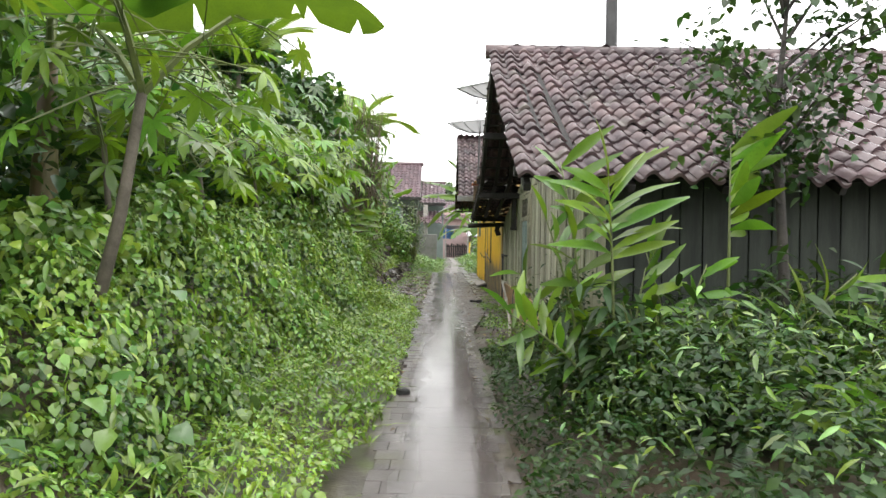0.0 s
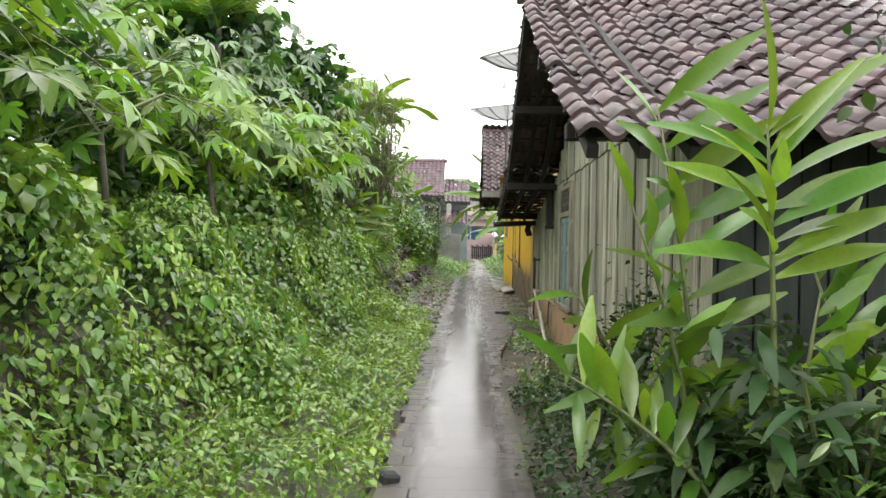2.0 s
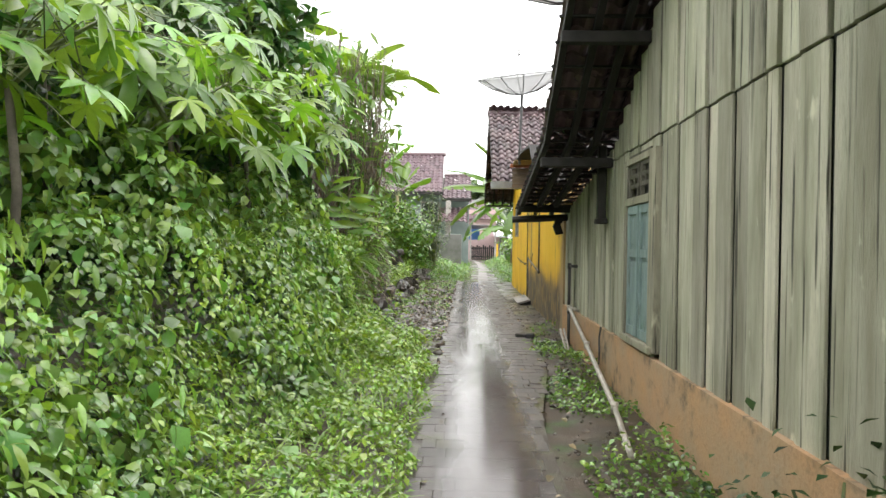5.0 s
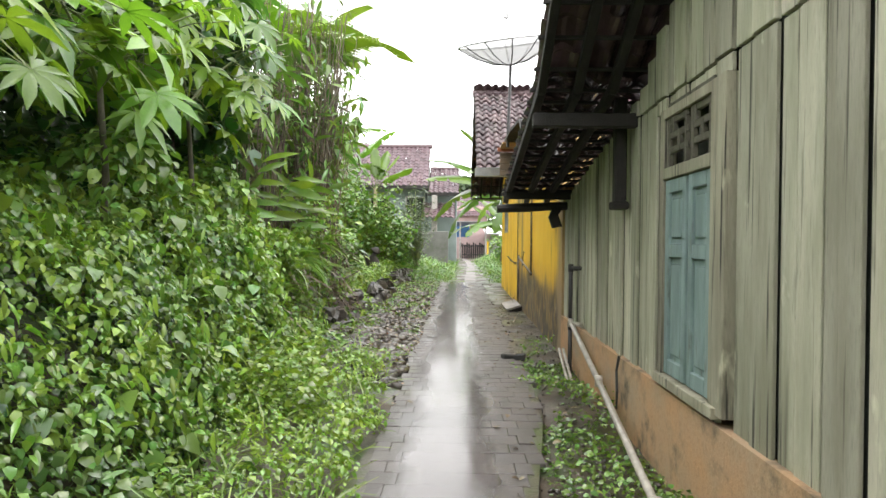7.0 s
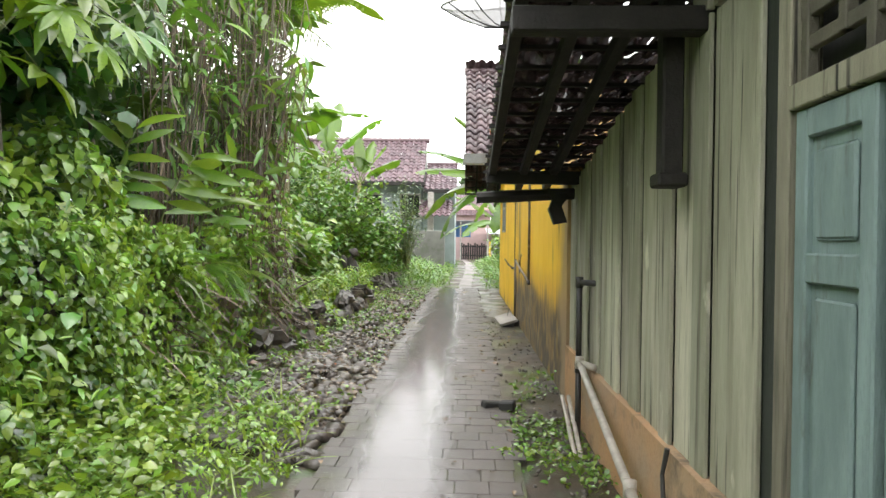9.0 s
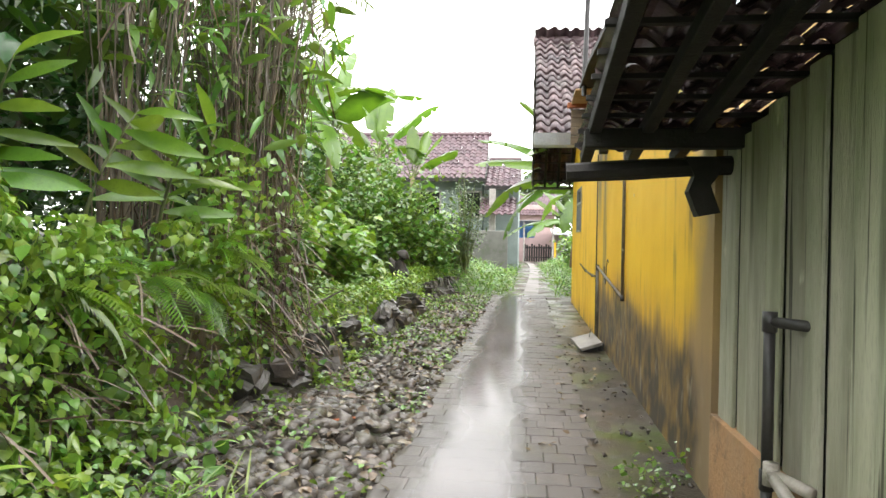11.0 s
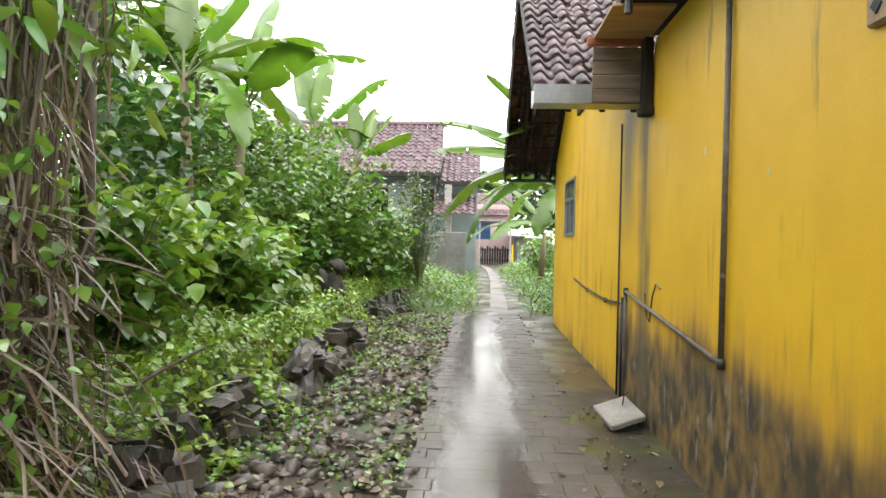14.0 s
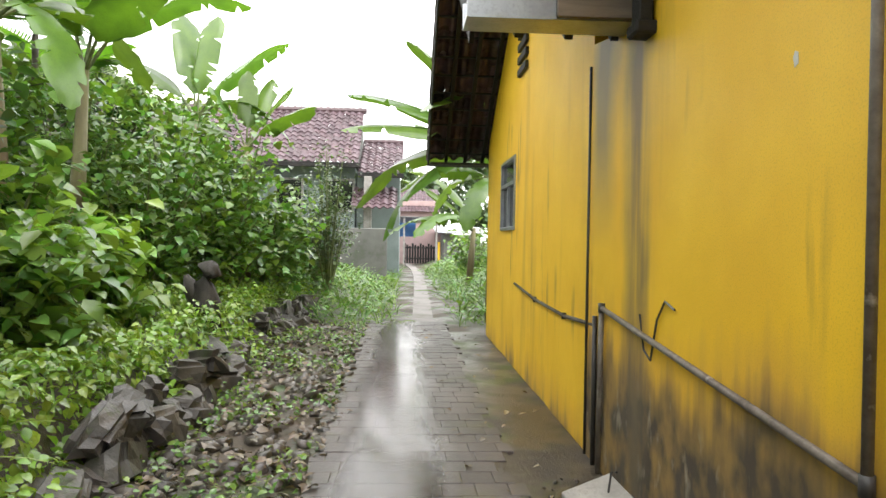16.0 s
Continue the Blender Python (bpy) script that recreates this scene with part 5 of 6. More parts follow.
banana(1.9, 36.0, 1.6, ((85, 35, 0), (105, 10, 1), (60, 55, 1), (130, 20, 2)), 9, 1.05, base=0.4)


# cane clump at the edge of the bank
def cane_clump(x, y, n_, height, spread, seed, base):
    r = np.random.default_rng(seed)
    th = thing("cane_clump", "tall clump of thin dry canes with hanging dead leaves", "cane clump", (x, y, base))
    bm = bmesh.new()
    pts = []
    for k in range(n_):
        a = r.uniform(0, 2 * math.pi)
        q = spread * math.sqrt(r.uniform(0, 1))
        p0 = Vector((math.cos(a) * q * 0.5, math.sin(a) * q * 0.8, -0.2))
        h = height * r.uniform(0.65, 1.1)
        out = Vector((math.cos(a) * q, math.sin(a) * q, 0)) * r.uniform(0.3, 1.4) + Vector((0.15, 0, 0))
        mid = p0 + out * 0.3 + Vector((0, 0, h * 0.5))
        top = p0 + out + Vector((0, 0, h))
        tube_bm([p0, mid, top, top + out * 0.5 + Vector((0.1, 0, -0.1))], [0.009, 0.008, 0.006, 0.003], 4, bm, False)
        for t in r.uniform(0.08, 1.0, 10):
            pts.append(np.array(p0 + (mid - p0) * 2 * t if t < 0.5 else mid + (top - mid) * (2 * t - 1)))
    tagged(part("cane", bm, M["bamboo"], th), kind="stuff")
    pts = np.array(pts)
    dead = scatter("dead_leaf", DRYBLADE, pts[::2], r.uniform(0.25, 0.55, len(pts[::2])), M["thatch"], parent=th, pitch=(-1.5, -0.5), r=r)
    tagged(dead, kind="stuff")
    pts2 = pts[pts[:, 2] > height * 0.35] + r.normal(0, 0.12, (int((pts[:, 2] > height * 0.35).sum()), 3))
    pts2 = pts2 + r.normal(0, 0.14, (len(pts2), 3))
    green = scatter("leaf_mass", LANCE, pts2, r.uniform(0.15, 0.34, len(pts2)), M["leaf_shrub"], parent=th, pitch=(-1.0, 0.6), r=r)
    tagged(green, kind="stuff")
    return th


cane_clump(-2.1, 18.3, 75, 4.2, 0.45, 1, 0.9)
cane_clump(-2.55, 18.9, 60, 4.6, 0.5, 2, 0.9)
cane_clump(-2.75, 17.4, 45, 4.3, 0.4, 3, 1.2)
n_ = 1500
cx, cy = rng.normal(-2.05, 0.16, n_), rng.normal(18.15, 0.35, n_)
scatter("dry_tuft", DRYBLADE, np.stack([cx, cy, 0.55 + rng.uniform(0, 1.2, n_)], 1), rng.uniform(0.2, 0.5, n_), M["thatch"], pitch=(-1.3, 0.6), label="tangle of dead grass at the canes' foot", category="dead grass")
scatter("cane_vines", HEART, np.stack([rng.normal(-1.85, 0.16, 1400), rng.uniform(16.6, 18.6, 1400), rng.uniform(0.2, 2.2, 1400)], 1), rng.uniform(0.035, 0.075, 1400), M["leaf_hedge"], pitch=(-1.3, 0.2), label="climbing vine leaves over the canes", category="vines")


# feather palms
FRONDS = [leaf_mesh("frond", frond_shape(26, 0.03, 0.34, d, a), M["ginger"]) for d, a in ((0.55, 0.5), (0.9, 0.55))]


def palm(x, y, trunk, fronds, size, seed, base=None, lean=(0, 0)):
    r = np.random.default_rng(seed)
    z0 = float(ground_z(x, y)) if base is None else base
    th = thing("palm", "slender palm with arching feathery fronds", "palm", (x, y, z0), "palms behind the bank")
    top = Vector((lean[0], lean[1], trunk))
    part("trunk", tube_bm([(0, 0, -0.2), top * 0.5, top], [0.06, 0.05, 0.045], 8), M["bark"], th, smooth=True)
    for k in range(fronds):
        f = new("frond", FRONDS[k % 2])
        f.parent = th
        f.matrix_basis = Matrix.Translation(top) @ pose(0, 0, 0, 0, 0, 137.5 * k) @ pose(0, 0, 0, r.uniform(5, 60), r.uniform(-20, 20), 0) @ Matrix.Scale(size * r.uniform(0.8, 1.1), 4)
    return th


palm(-2.8, 20.4, 4.0, 14, 2.2, 1)
palm(-3.1, 19.3, 3.6, 12, 2.0, 2)
palm(-4.0, 13.2, 3.4, 12, 1.8, 4)
palm(-5.2, 28.0, 3.4, 13, 2.1, 5)
palm(-6.0, 30.0, 3.0, 12, 1.9, 6)

FERN_ME = leaf_mesh("frond", FERN, M["ginger"])


def fern(x, y, z, n_, size, seed, facing=-60):
    r = np.random.default_rng(seed)
    th = thing("fern", "pale green fern arching out of the bank", "fern", (x, y, z), "ferns on the cut bank")
    for k in range(n_):
        f = new("frond", FERN_ME)
        f.parent = th
        f.matrix_basis = pose(0, 0, 0, 0, 0, facing + r.uniform(-80, 80)) @ pose(0, 0, 0, r.uniform(-35, 35), r.uniform(-20, 20), 0) @ Matrix.Scale(size * r.uniform(0.7, 1.15), 4)


for i, (x, y, z) in enumerate(((-1.82, 16.1, 1.3), (-1.8, 16.6, 1.2), (-1.85, 16.9, 1.45), (-1.85, 15.3, 1.3))):
    fern(x, y, z, 7, 0.55, 200 + i)


# galangal / ginger shoots in the garden: leafy canes with two ranks of long leaves
GING = [leaf_mesh("leaf", leaf_shape(7, w, d, 0.28, 0.75, 0.45), M["ginger"]) for w, d in ((0.1, 0.2), (0.085, 0.42), (0.11, 0.1))]


def ginger(x, y, height, lean, leaves, size, seed, az=0, label="tall ginger shoot with long glossy green leaves", group="ginger plants by the house"):
    """A shoot; its leaves fan out in two ranks along azimuth az (degrees)."""
    r = np.random.default_rng(seed)
    z0 = float(ground_z(x, y))
    th = thing("ginger_plant", label, "ginger plant", (x, y, z0), group)
    top = Vector((lean[0], lean[1], height))
    bend = lambda s: Vector((lean[0] * s * s, lean[1] * s * s, height * (s - 0.12 * s * s * (abs(lean[0]) + abs(lean[1])))))
    part("stem", tube_bm([bend(i / 6) for i in range(7)], [0.016, 0.015, 0.014, 0.012, 0.010, 0.008, 0.004], 6), M["stem"], th, smooth=True)
    for k in range(leaves):
        s0 = 0.68 if leaves > 14 else 0.45
        s = s0 + (1 - s0) * (k + 0.5) / leaves
        side = 1 if k % 2 else -1
        f = new("leaf", GING[k % 3])
        f.parent = th
        up = (26 if height > 0.8 else -8) + (56 if height > 0.8 else 24) * (s - s0) / (1 - s0)
        ax = Matrix.Translation(bend(s)) @ Vector((0, 0, 1)).rotation_difference((bend(min(s + 0.05, 1.0)) - bend(s - 0.05))).to_matrix().to_4x4()
        f.matrix_basis = ax @ pose(0, 0, 0, 0, 0, az + side * 90 + r.uniform(-25, 25)) @ pose(0, 0, 0, up + r.uniform(-12, 12), -side * 48 + r.uniform(-22, 22), 0) @ Matrix.Scale(size * r.uniform(0.8, 1.15) * (1.0 - 0.25 * abs(s - 0.7)), 4)
    return th


for i, (x, y, h, l, n_, sz, az) in enumerate((
        (1.25, 4.9, 1.86, (-0.08, -0.05), 18, 0.52, 5), (1.1, 5.3, 1.7, (-0.3, 0.1), 10, 0.34, 40), (1.2, 5.0, 0.95, (-0.7, 0.2), 14, 0.36, 75),
        (2.1, 5.0, 2.1, (0.0, 0.0), 16, 0.5, 80), (2.2, 4.7, 1.3, (0.6, -0.1), 12, 0.44, 10), (1.8, 5.3, 1.4, (-0.2, 0.1), 10, 0.4, 30), (2.5, 4.3, 1.1, (0.5, -0.3), 10, 0.42, 60),
        (1.95, 3.9, 0.82, (0.3, -0.35), 9, 0.36, 20), (1.4, 5.1, 1.25, (0.15, 0.1), 10, 0.38, 50), (1.7, 5.0, 1.3, (0.2, -0.1), 10, 0.38, 15), (2.9, 4.6, 1.5, (0.4, 0.0), 10, 0.42, 30), (3.4, 5.0, 1.3, (0.2, -0.2), 9, 0.5, 70),
        (1.1, 6.15, 1.2, (-0.42, -0.02), 8, 0.46, 0), (1.2, 5.7, 0.95, (-0.25, -0.2), 8, 0.5, 20), (1.2, 6.15, 0.7, (-0.6, -0.1), 9, 0.42, 60), (1.15, 5.45, 2.1, (-0.22, 0.0), 13, 0.5, 10), (1.35, 6.5, 0.6, (-0.3, -0.3), 8, 0.42, 30))):
    ginger(x, y, h, l, n_, sz, 300 + i, az)


for i, (x, y, h, l, n_, sz, az) in enumerate(((-2.15, 16.7, 1.0, (0.3, -0.1), 11, 0.5, 20), (-2.3, 16.1, 1.1, (0.4, 0.0), 11, 0.48, 60), (-2.2, 17.3, 1.3, (0.3, -0.2), 12, 0.46, 0), (-2.4, 15.4, 1.2, (0.35, -0.1), 11, 0.46, 40))):
    ginger(x, y, h, l, n_, sz, 350 + i, az, "long-leaved green shoot leaning out of the bank", "leafy shoots on the bank")


# shrubs and the vine-covered mound on the terrace
def shrub(x, y, height, crown, leaves, seed, mat, label, shape=OVATE, size=(0.08, 0.16), base=None):
    r = np.random.default_rng(seed)
    z0 = float(ground_z(x, y)) if base is None else base
    th = thing("shrub", label, "shrub", (x, y, z0), "shrubs on the terrace")
    limbs = bmesh.new()
    pts = []
    for k in range(22):
        a, s = 2.4 * k, r.uniform(0.35, 1.0)
        q = crown * math.sqrt(r.uniform(0.05, 1)) * math.sqrt(max(0.1, 1 - (s - 0.35) ** 2))
        p1 = Vector((math.cos(a) * q, math.sin(a) * q, height * s))
        tube_bm([(0, 0, -0.1), p1 * 0.5 + Vector((0, 0, 0.1)), p1], [0.02, 0.013, 0.006], 4, limbs, False)
        m = leaves // 22
        t = r.uniform(0.45, 1.08, m)[:, None]
        pts.append(np.array(p1) * t + r.normal(0, 0.13 + 0.05 * crown, (m, 3)))
    part("stem", limbs, M["stem"], th)
    pts = np.concatenate(pts)
    pts = pts[pts[:, 2] > 0.02]
    scatter("foliage", shape, pts, r.uniform(*size, len(pts)), mat, parent=th, pitch=(-0.6, 0.25), roll=0.3, r=r)
    return th


BROAD = "bushy shrub with broad bright green leaves"
# low growth uses the same near-black green, standing for shade below the shoots
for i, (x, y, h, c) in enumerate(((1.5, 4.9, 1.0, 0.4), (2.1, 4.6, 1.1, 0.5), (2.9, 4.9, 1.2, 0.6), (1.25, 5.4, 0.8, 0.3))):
    shrub(x, y, h, c, 520, 490 + i, M["leaf_garden"], "long-leaved growth under the ginger shoots, shade in its colour", LANCE, (0.1, 0.26))
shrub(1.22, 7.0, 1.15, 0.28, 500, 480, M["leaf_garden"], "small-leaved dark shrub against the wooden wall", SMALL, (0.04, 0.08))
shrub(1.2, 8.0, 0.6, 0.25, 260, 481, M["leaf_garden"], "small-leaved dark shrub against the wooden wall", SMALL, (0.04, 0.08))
for i, (x, y, h, c) in enumerate(((-3.0, 21.0, 1.2, 0.6), (-3.4, 22.2, 1.3, 0.7), (-2.9, 23.2, 1.1, 0.6), (-3.6, 24.2, 1.4, 0.7), (-3.0, 24.8, 1.0, 0.6), (-4.4, 22.8, 1.7, 0.8), (-4.3, 20.2, 1.5, 0.7))):
    shrub(x, y, h, c, 1000, 400 + i, M["leaf_low" if i % 3 == 1 else "leaf_hedge"], BROAD, OVATE, (0.1, 0.24))
for i, (x, y, h, c) in enumerate(((-3.2, 26.8, 1.9, 0.9), (-2.5, 28.0, 2.5, 0.8), (-3.4, 28.2, 2.8, 1.0), (-2.1, 29.4, 2.0, 0.7), (-4.4, 27.5, 2.6, 1.0), (-3.4, 30.5, 2.2, 1.1), (-5.0, 29.0, 2.4, 1.2), (-2.3, 31.5, 1.5, 0.8))):
    shrub(x, y, h, c, 1700, 430 + i, M["leaf_shrub"], "mound of dark creepers over a shrub", HEART, (0.08, 0.15))
for i, (x, y, h, c) in enumerate(((-1.35, 31.5, 2.9, 0.55), (-1.7, 32.3, 2.4, 0.6))):
    shrub(x, y, h, c, 1300, 450 + i, M["leaf_far"], "slender greyish shrub beside the concrete wall", SMALL, (0.06, 0.12))
for i, (x, y, h, c) in enumerate(((2.6, 31.2, 1.8, 0.8), (3.2, 35.0, 2.4, 1.2), (2.4, 40.0, 2.0, 1.0))):
    shrub(x, y, h, c, 900, 460 + i, M["leaf_hedge"], "dark shrub behind the yellow house", OVATE, (0.1, 0.2), base=0.3)
tree(4.6, 36.0, 8.2, 1.7, 2200, 150, M["leaf_far"], "pale tall tree behind the yellow house", (0.15, 0.28), 0.12, low=0.4)
for i, (x, y, h, c) in enumerate(((1.5, 95, 9, 5), (-5, 100, 10, 6), (8, 90, 10, 5), (-14, 85, 11, 6), (-9, 60, 8, 3.5), (-13, 45, 8, 3.5))):
    tree(x, y, h, c, 2600, 160 + i, M["leaf_far"], "hazy distant leafy tree on the horizon", (0.4, 0.8), 0.25, low=0.3, group="distant trees")

# ---- far houses ----
def far_slope(house, x0, x1, y_e, z_e, y_r, z_r, w=0.25, ex=0.3, seed=1):
    zf = lambda y: z_e + (z_r - z_e) * (y - y_e) / (y_r - y_e)
    at, L = slope_fn(y_e, y_r, zf)
    tiled_slope(house, (x0, 0, 0), (1, 0, 0), int((x1 - x0) / w), int(L / ex) + 1, w, ex, at, (M["tile_far"], M["tile_far"]), seed=seed, amp=0.035)


far_house = thing("far_house", "distant house with reddish tiled roofs and pale blue walls", "house")
part("wall", box_bm(-14, 42.2, 0, -1.6, 47, 4.4, 0.02), M["paleblue"], far_house)
part("wall", box_bm(-1.55, 42.4, 0, 0.0, 47, 4.1, 0.02), M["paleblue"], far_house)
far_slope(far_house, -14.2, -1.35, 41.2, 4.26, 44.4, 6.6, seed=31)
far_slope(far_house, -1.42, 0.12, 41.1, 3.92, 44.2, 5.4, seed=32)
far_slope(far_house, -1.6, -0.1, 40.2, 2.68, 41.6, 3.35, seed=33)
part("ridge", tube_bm([(-14.2, 44.4, 6.62), (-1.33, 44.4, 6.62)], 0.12, 8), M["tile_far"], far_house)
part("ridge", tube_bm([(-1.42, 44.2, 5.42), (0.1, 44.2, 5.42)], 0.1, 8), M["tile_far"], far_house)
part("gable", prism_bm([(41.3, 4.2), (47, 4.2), (44.4, 6.5)], "x", -1.62, -1.5), M["concrete"], far_house)
part("fascia", box_bm(-14.2, 41.14, 4.1, -1.35, 41.2, 4.26, 0.01), M["darkwood"], far_house)
part("fascia", box_bm(-1.42, 41.04, 3.76, 0.12, 41.1, 3.92, 0.01), M["darkwood"], far_house)
part("pillar", box_bm(-1.22, 41.0, 0.2, -0.95, 41.3, 3.8, 0.02), M["cement_white"], far_house, "pale concrete pillar")
for i, x in enumerate((-6.2, -4.4, -2.6)):
    w_ = part("window", box_bm(x, 42.14, 2.6, x + 1.0, 42.2, 3.8, 0.01), M["cement_white"], far_house)
    part("pane", box_bm(x + 0.08, 42.12, 2.68, x + 0.92, 42.14, 3.72, 0), M["glass"], w_)

grey_wall = tagged(part("garden_wall", box_bm(-1.9, 38.5, 0.1, -0.35, 38.65, 2.0, 0.02), M["concrete"]), "mossy grey concrete garden wall", "wall")
shed = thing("canopy_shed", "lean-to with pale sheet canopy, posts and blue tarpaulin", "shed")
part("canopy", prism_bm([(55.5, 2.95), (58.5, 2.7), (58.5, 2.74), (55.5, 2.99)], "x", -0.6, 2.1), M["steel"], shed, "pale corrugated sheet canopy")
for x in (-0.5, 0.15, 1.95):
    part("post", box_bm(x, 55.6, 0.2, x + 0.1, 55.7, 2.9, 0.01), M["cement_white"], shed)
part("tarpaulin", box_bm(-1.5, 58.6, 1.9, 0.9, 58.63, 2.95, 0.005), M["blue"], shed, "blue tarpaulin")
part("back_wall", box_bm(-1.6, 60, 0, 3.2, 60.2, 2.2, 0), M["pinkwall"], shed)
gate = thing("gate", "dark timber gate across the path's end", "gate", (0, 58.8, 0))
for i in range(12):
    part("slat", box_bm(0.2 + i * 0.16, 0, 0.3, 0.32 + i * 0.16, 0.03, 1.5 - 0.08 * (i % 3), 0.004), M["dark"], gate)
for z in (0.55, 1.2):
    part("rail", box_bm(0.2, -0.04, z, 2.1, 0, z + 0.08, 0.004), M["dark"], gate)
hut = thing("hut", "small grey rendered hut with pale sheet roof", "hut")
part("wall", box_bm(2.5, 57, 0.2, 4.6, 60, 2.05, 0.02), M["concrete"], hut)
part("roof", prism_bm([(56.5, 2.1), (60.3, 2.5), (60.3, 2.56), (56.5, 2.16)], "x", 2.0, 4.9), M["steel"], hut, "pale metal sheet roof")
part("post", box_bm(2.15, 56.9, 0.2, 2.27, 57.0, 1.6, 0.01), M["yellow"], hut, "yellow painted post")
pink_house = thing("pink_house", "faded pink house with a red tiled roof far off", "house")
part("wall", box_bm(-1.2, 78, 0, 3.0, 84, 5.2, 0.02), M["pinkwall"], pink_house)
far_slope(pink_house, -1.5, 3.4, 77.3, 4.2, 80.0, 6.2, 0.3, 0.4, 34)

# ---- satellite dishes, pole ----
def dish(x, y, z, radius, axis, pole_z):
    th = thing("satellite_dish", "large wire-mesh satellite dish on a thin mast", "satellite dish", (x, y, z), "satellite dishes on the roofs")
    q = Vector(axis).to_track_quat("Z", "Y").to_matrix().to_4x4()
    n_, rings = 24, 5
    depth = lambda t: 0.42 * radius * (t * t - 1)
    bm = bmesh.new()
    rows = [[bm.verts.new(q @ Vector((math.cos(2 * math.pi * k / n_) * radius * t, math.sin(2 * math.pi * k / n_) * radius * t, depth(t)))) for k in range(n_)] for t in [max(0.04, i / rings) for i in range(rings + 1)]]
    for a, b in zip(rows, rows[1:]):
        for k in range(n_):
            bm.faces.new((a[k], a[(k + 1) % n_], b[(k + 1) % n_], b[k]))
    part("mesh_bowl", bm, M["wire_mesh"], th, smooth=True)
    for k in range(12):
        a = 2 * math.pi * k / 12
        part("rib", tube_bm([q @ Vector((math.cos(a) * radius * t, math.sin(a) * radius * t, depth(t) - 0.01)) for t in (0.04, 0.35, 0.7, 1.0)], 0.011, 4), M["blackpipe"], th)
    ring = [q @ Vector((math.cos(2 * math.pi * k / 32) * radius, math.sin(2 * math.pi * k / 32) * radius, 0)) for k in range(33)]
    part("rim", tube_bm(ring, 0.016, 5, cap=False), M["dishmesh"], th)
    f = q @ Vector((0, 0, radius * 0.55))
    for k in range(3):
        a = 2 * math.pi * k / 3
        part("feed_arm", tube_bm([q @ Vector((math.cos(a) * radius * 0.95, math.sin(a) * radius * 0.95, 0)), f], 0.008, 4), M["dishmesh"], th)
    part("feed_horn", tube_bm([f + Vector((0, 0, -0.08)), f + Vector((0, 0, 0.06))], [0.05, 0.04], 8), M["dishmesh"], th)
    part("mast", tube_bm([q @ Vector((0, 0, -0.4 * radius)), Vector((0, 0, pole_z - z))], 0.03, 8), M["blackpipe"], th)
    return th


dish(1.1, 13.6, 4.78, 0.9, (-0.22, -0.22, 1), 2.6)
dish(1.02, 20.6, 5.25, 0.95, (-0.12, -0.2, 1), 3.3)
pole = thing("utility_pole", "dark weathered utility pole behind the roof", "utility pole", (4.1, 16.95, 0))
part("shaft", tube_bm([(0, 0, 0), (0, 0, 9.5)], [0.17, 0.14], 12), M["dark"], pole, smooth=True)
part("guy_wire", tube_bm([(-0.2, 0, 9.3), (-0.35, 0.1, 3.2)], 0.01, 4), M["steel"], pole)

# ---- pipes and wall fittings ----
def elbowed(points, radius, mat, name, label, category, fit_mat=None):
    th = thing(name, label, category)
    for a, b in zip(points, points[1:]):
        part("pipe_length", tube_bm([a, b], radius, 10), mat, th, smooth=True)
    for p in points[1:-1]:
        d = Vector(p)
        part("elbow", tube_bm([d - Vector((0, 0, radius * 1.8)), d + Vector((0, 0, radius * 1.8))], radius * 1.3, 10), fit_mat or mat, th, smooth=True)
    return th


elbowed([(1.375, 19.62, 3.2), (1.375, 19.62, 0.98), (1.375, 22.1, 1.22), (1.375, 22.12, 0.12)], 0.017, M["old_pipe"], "wall_pipe", "grey water pipe running down and along the yellow wall", "pipe", M["blackpipe"])
elbowed([(1.385, 22.28, 1.15), (1.385, 22.28, 0.12)], 0.016, M["blackpipe"], "downpipe", "thin dark downpipe at the yellow wall's foot", "pipe")
elbowed([(1.41, 22.36, 1.08), (1.40, 23.2, 1.05), (1.40, 24.4, 1.08), (1.40, 25.6, 1.16)], 0.014, M["bark"], "wall_cable", "brown sagging hose on the yellow wall", "hose")
elbowed([(1.395, 22.51, 0.1), (1.395, 22.51, 2.85)], 0.011, M["blackpipe"], "joint_conduit", "thin dark conduit in the wall joint", "conduit")
elbowed([(1.44, 15.0, 1.245), (1.33, 15.15, 1.245), (1.33, 15.15, 0.62), (1.33, 15.15, 0.1)], 0.022, M["blackpipe"], "black_standpipe", "black standpipe by the wooden wall", "pipe")
elbowed([(1.40, 14.9, 0.66), (1.33, 15.1, 0.66), (1.24, 13.2, 0.42), (1.12, 11.2, 0.2), (1.02, 10.2, 0.1)], 0.024, M["pvc"], "drain_pipe", "pale plastic drain pipe sloping along the plinth", "pipe")
for i in range(2):
    elbowed([(1.33 - 0.05 * i, 15.6, 0.3), (1.27 - 0.04 * i, 14.6, 0.1)], 0.017, M["pvc"], "pipe_stub", "short pale pipe stub lying by the wall", "pipe")
scrap = thing("bent_wire", "bent dark wire hanging on the yellow wall", "wire", (1.39, 21.0, 1.15))
part("wire", tube_bm([(0, 0.45, 0.1), (0, 0.38, -0.08), (0, 0.28, -0.12), (0, 0.2, 0.1), (0, 0.1, 0.2), (0, -0.02, 0.17)], 0.006, 5), M["blackpipe"], scrap)
rope = thing("rope_end", "dark frayed rope hanging from the plinth", "rope", (1.375, 13.1, 0.52))
part("strand", tube_bm([(0, 0, 0.12), (-0.015, 0.02, 0.0), (-0.02, -0.03, -0.15), (-0.01, 0.03, -0.3)], [0.012, 0.01, 0.012, 0.006], 6), M["blackpipe"], rope)

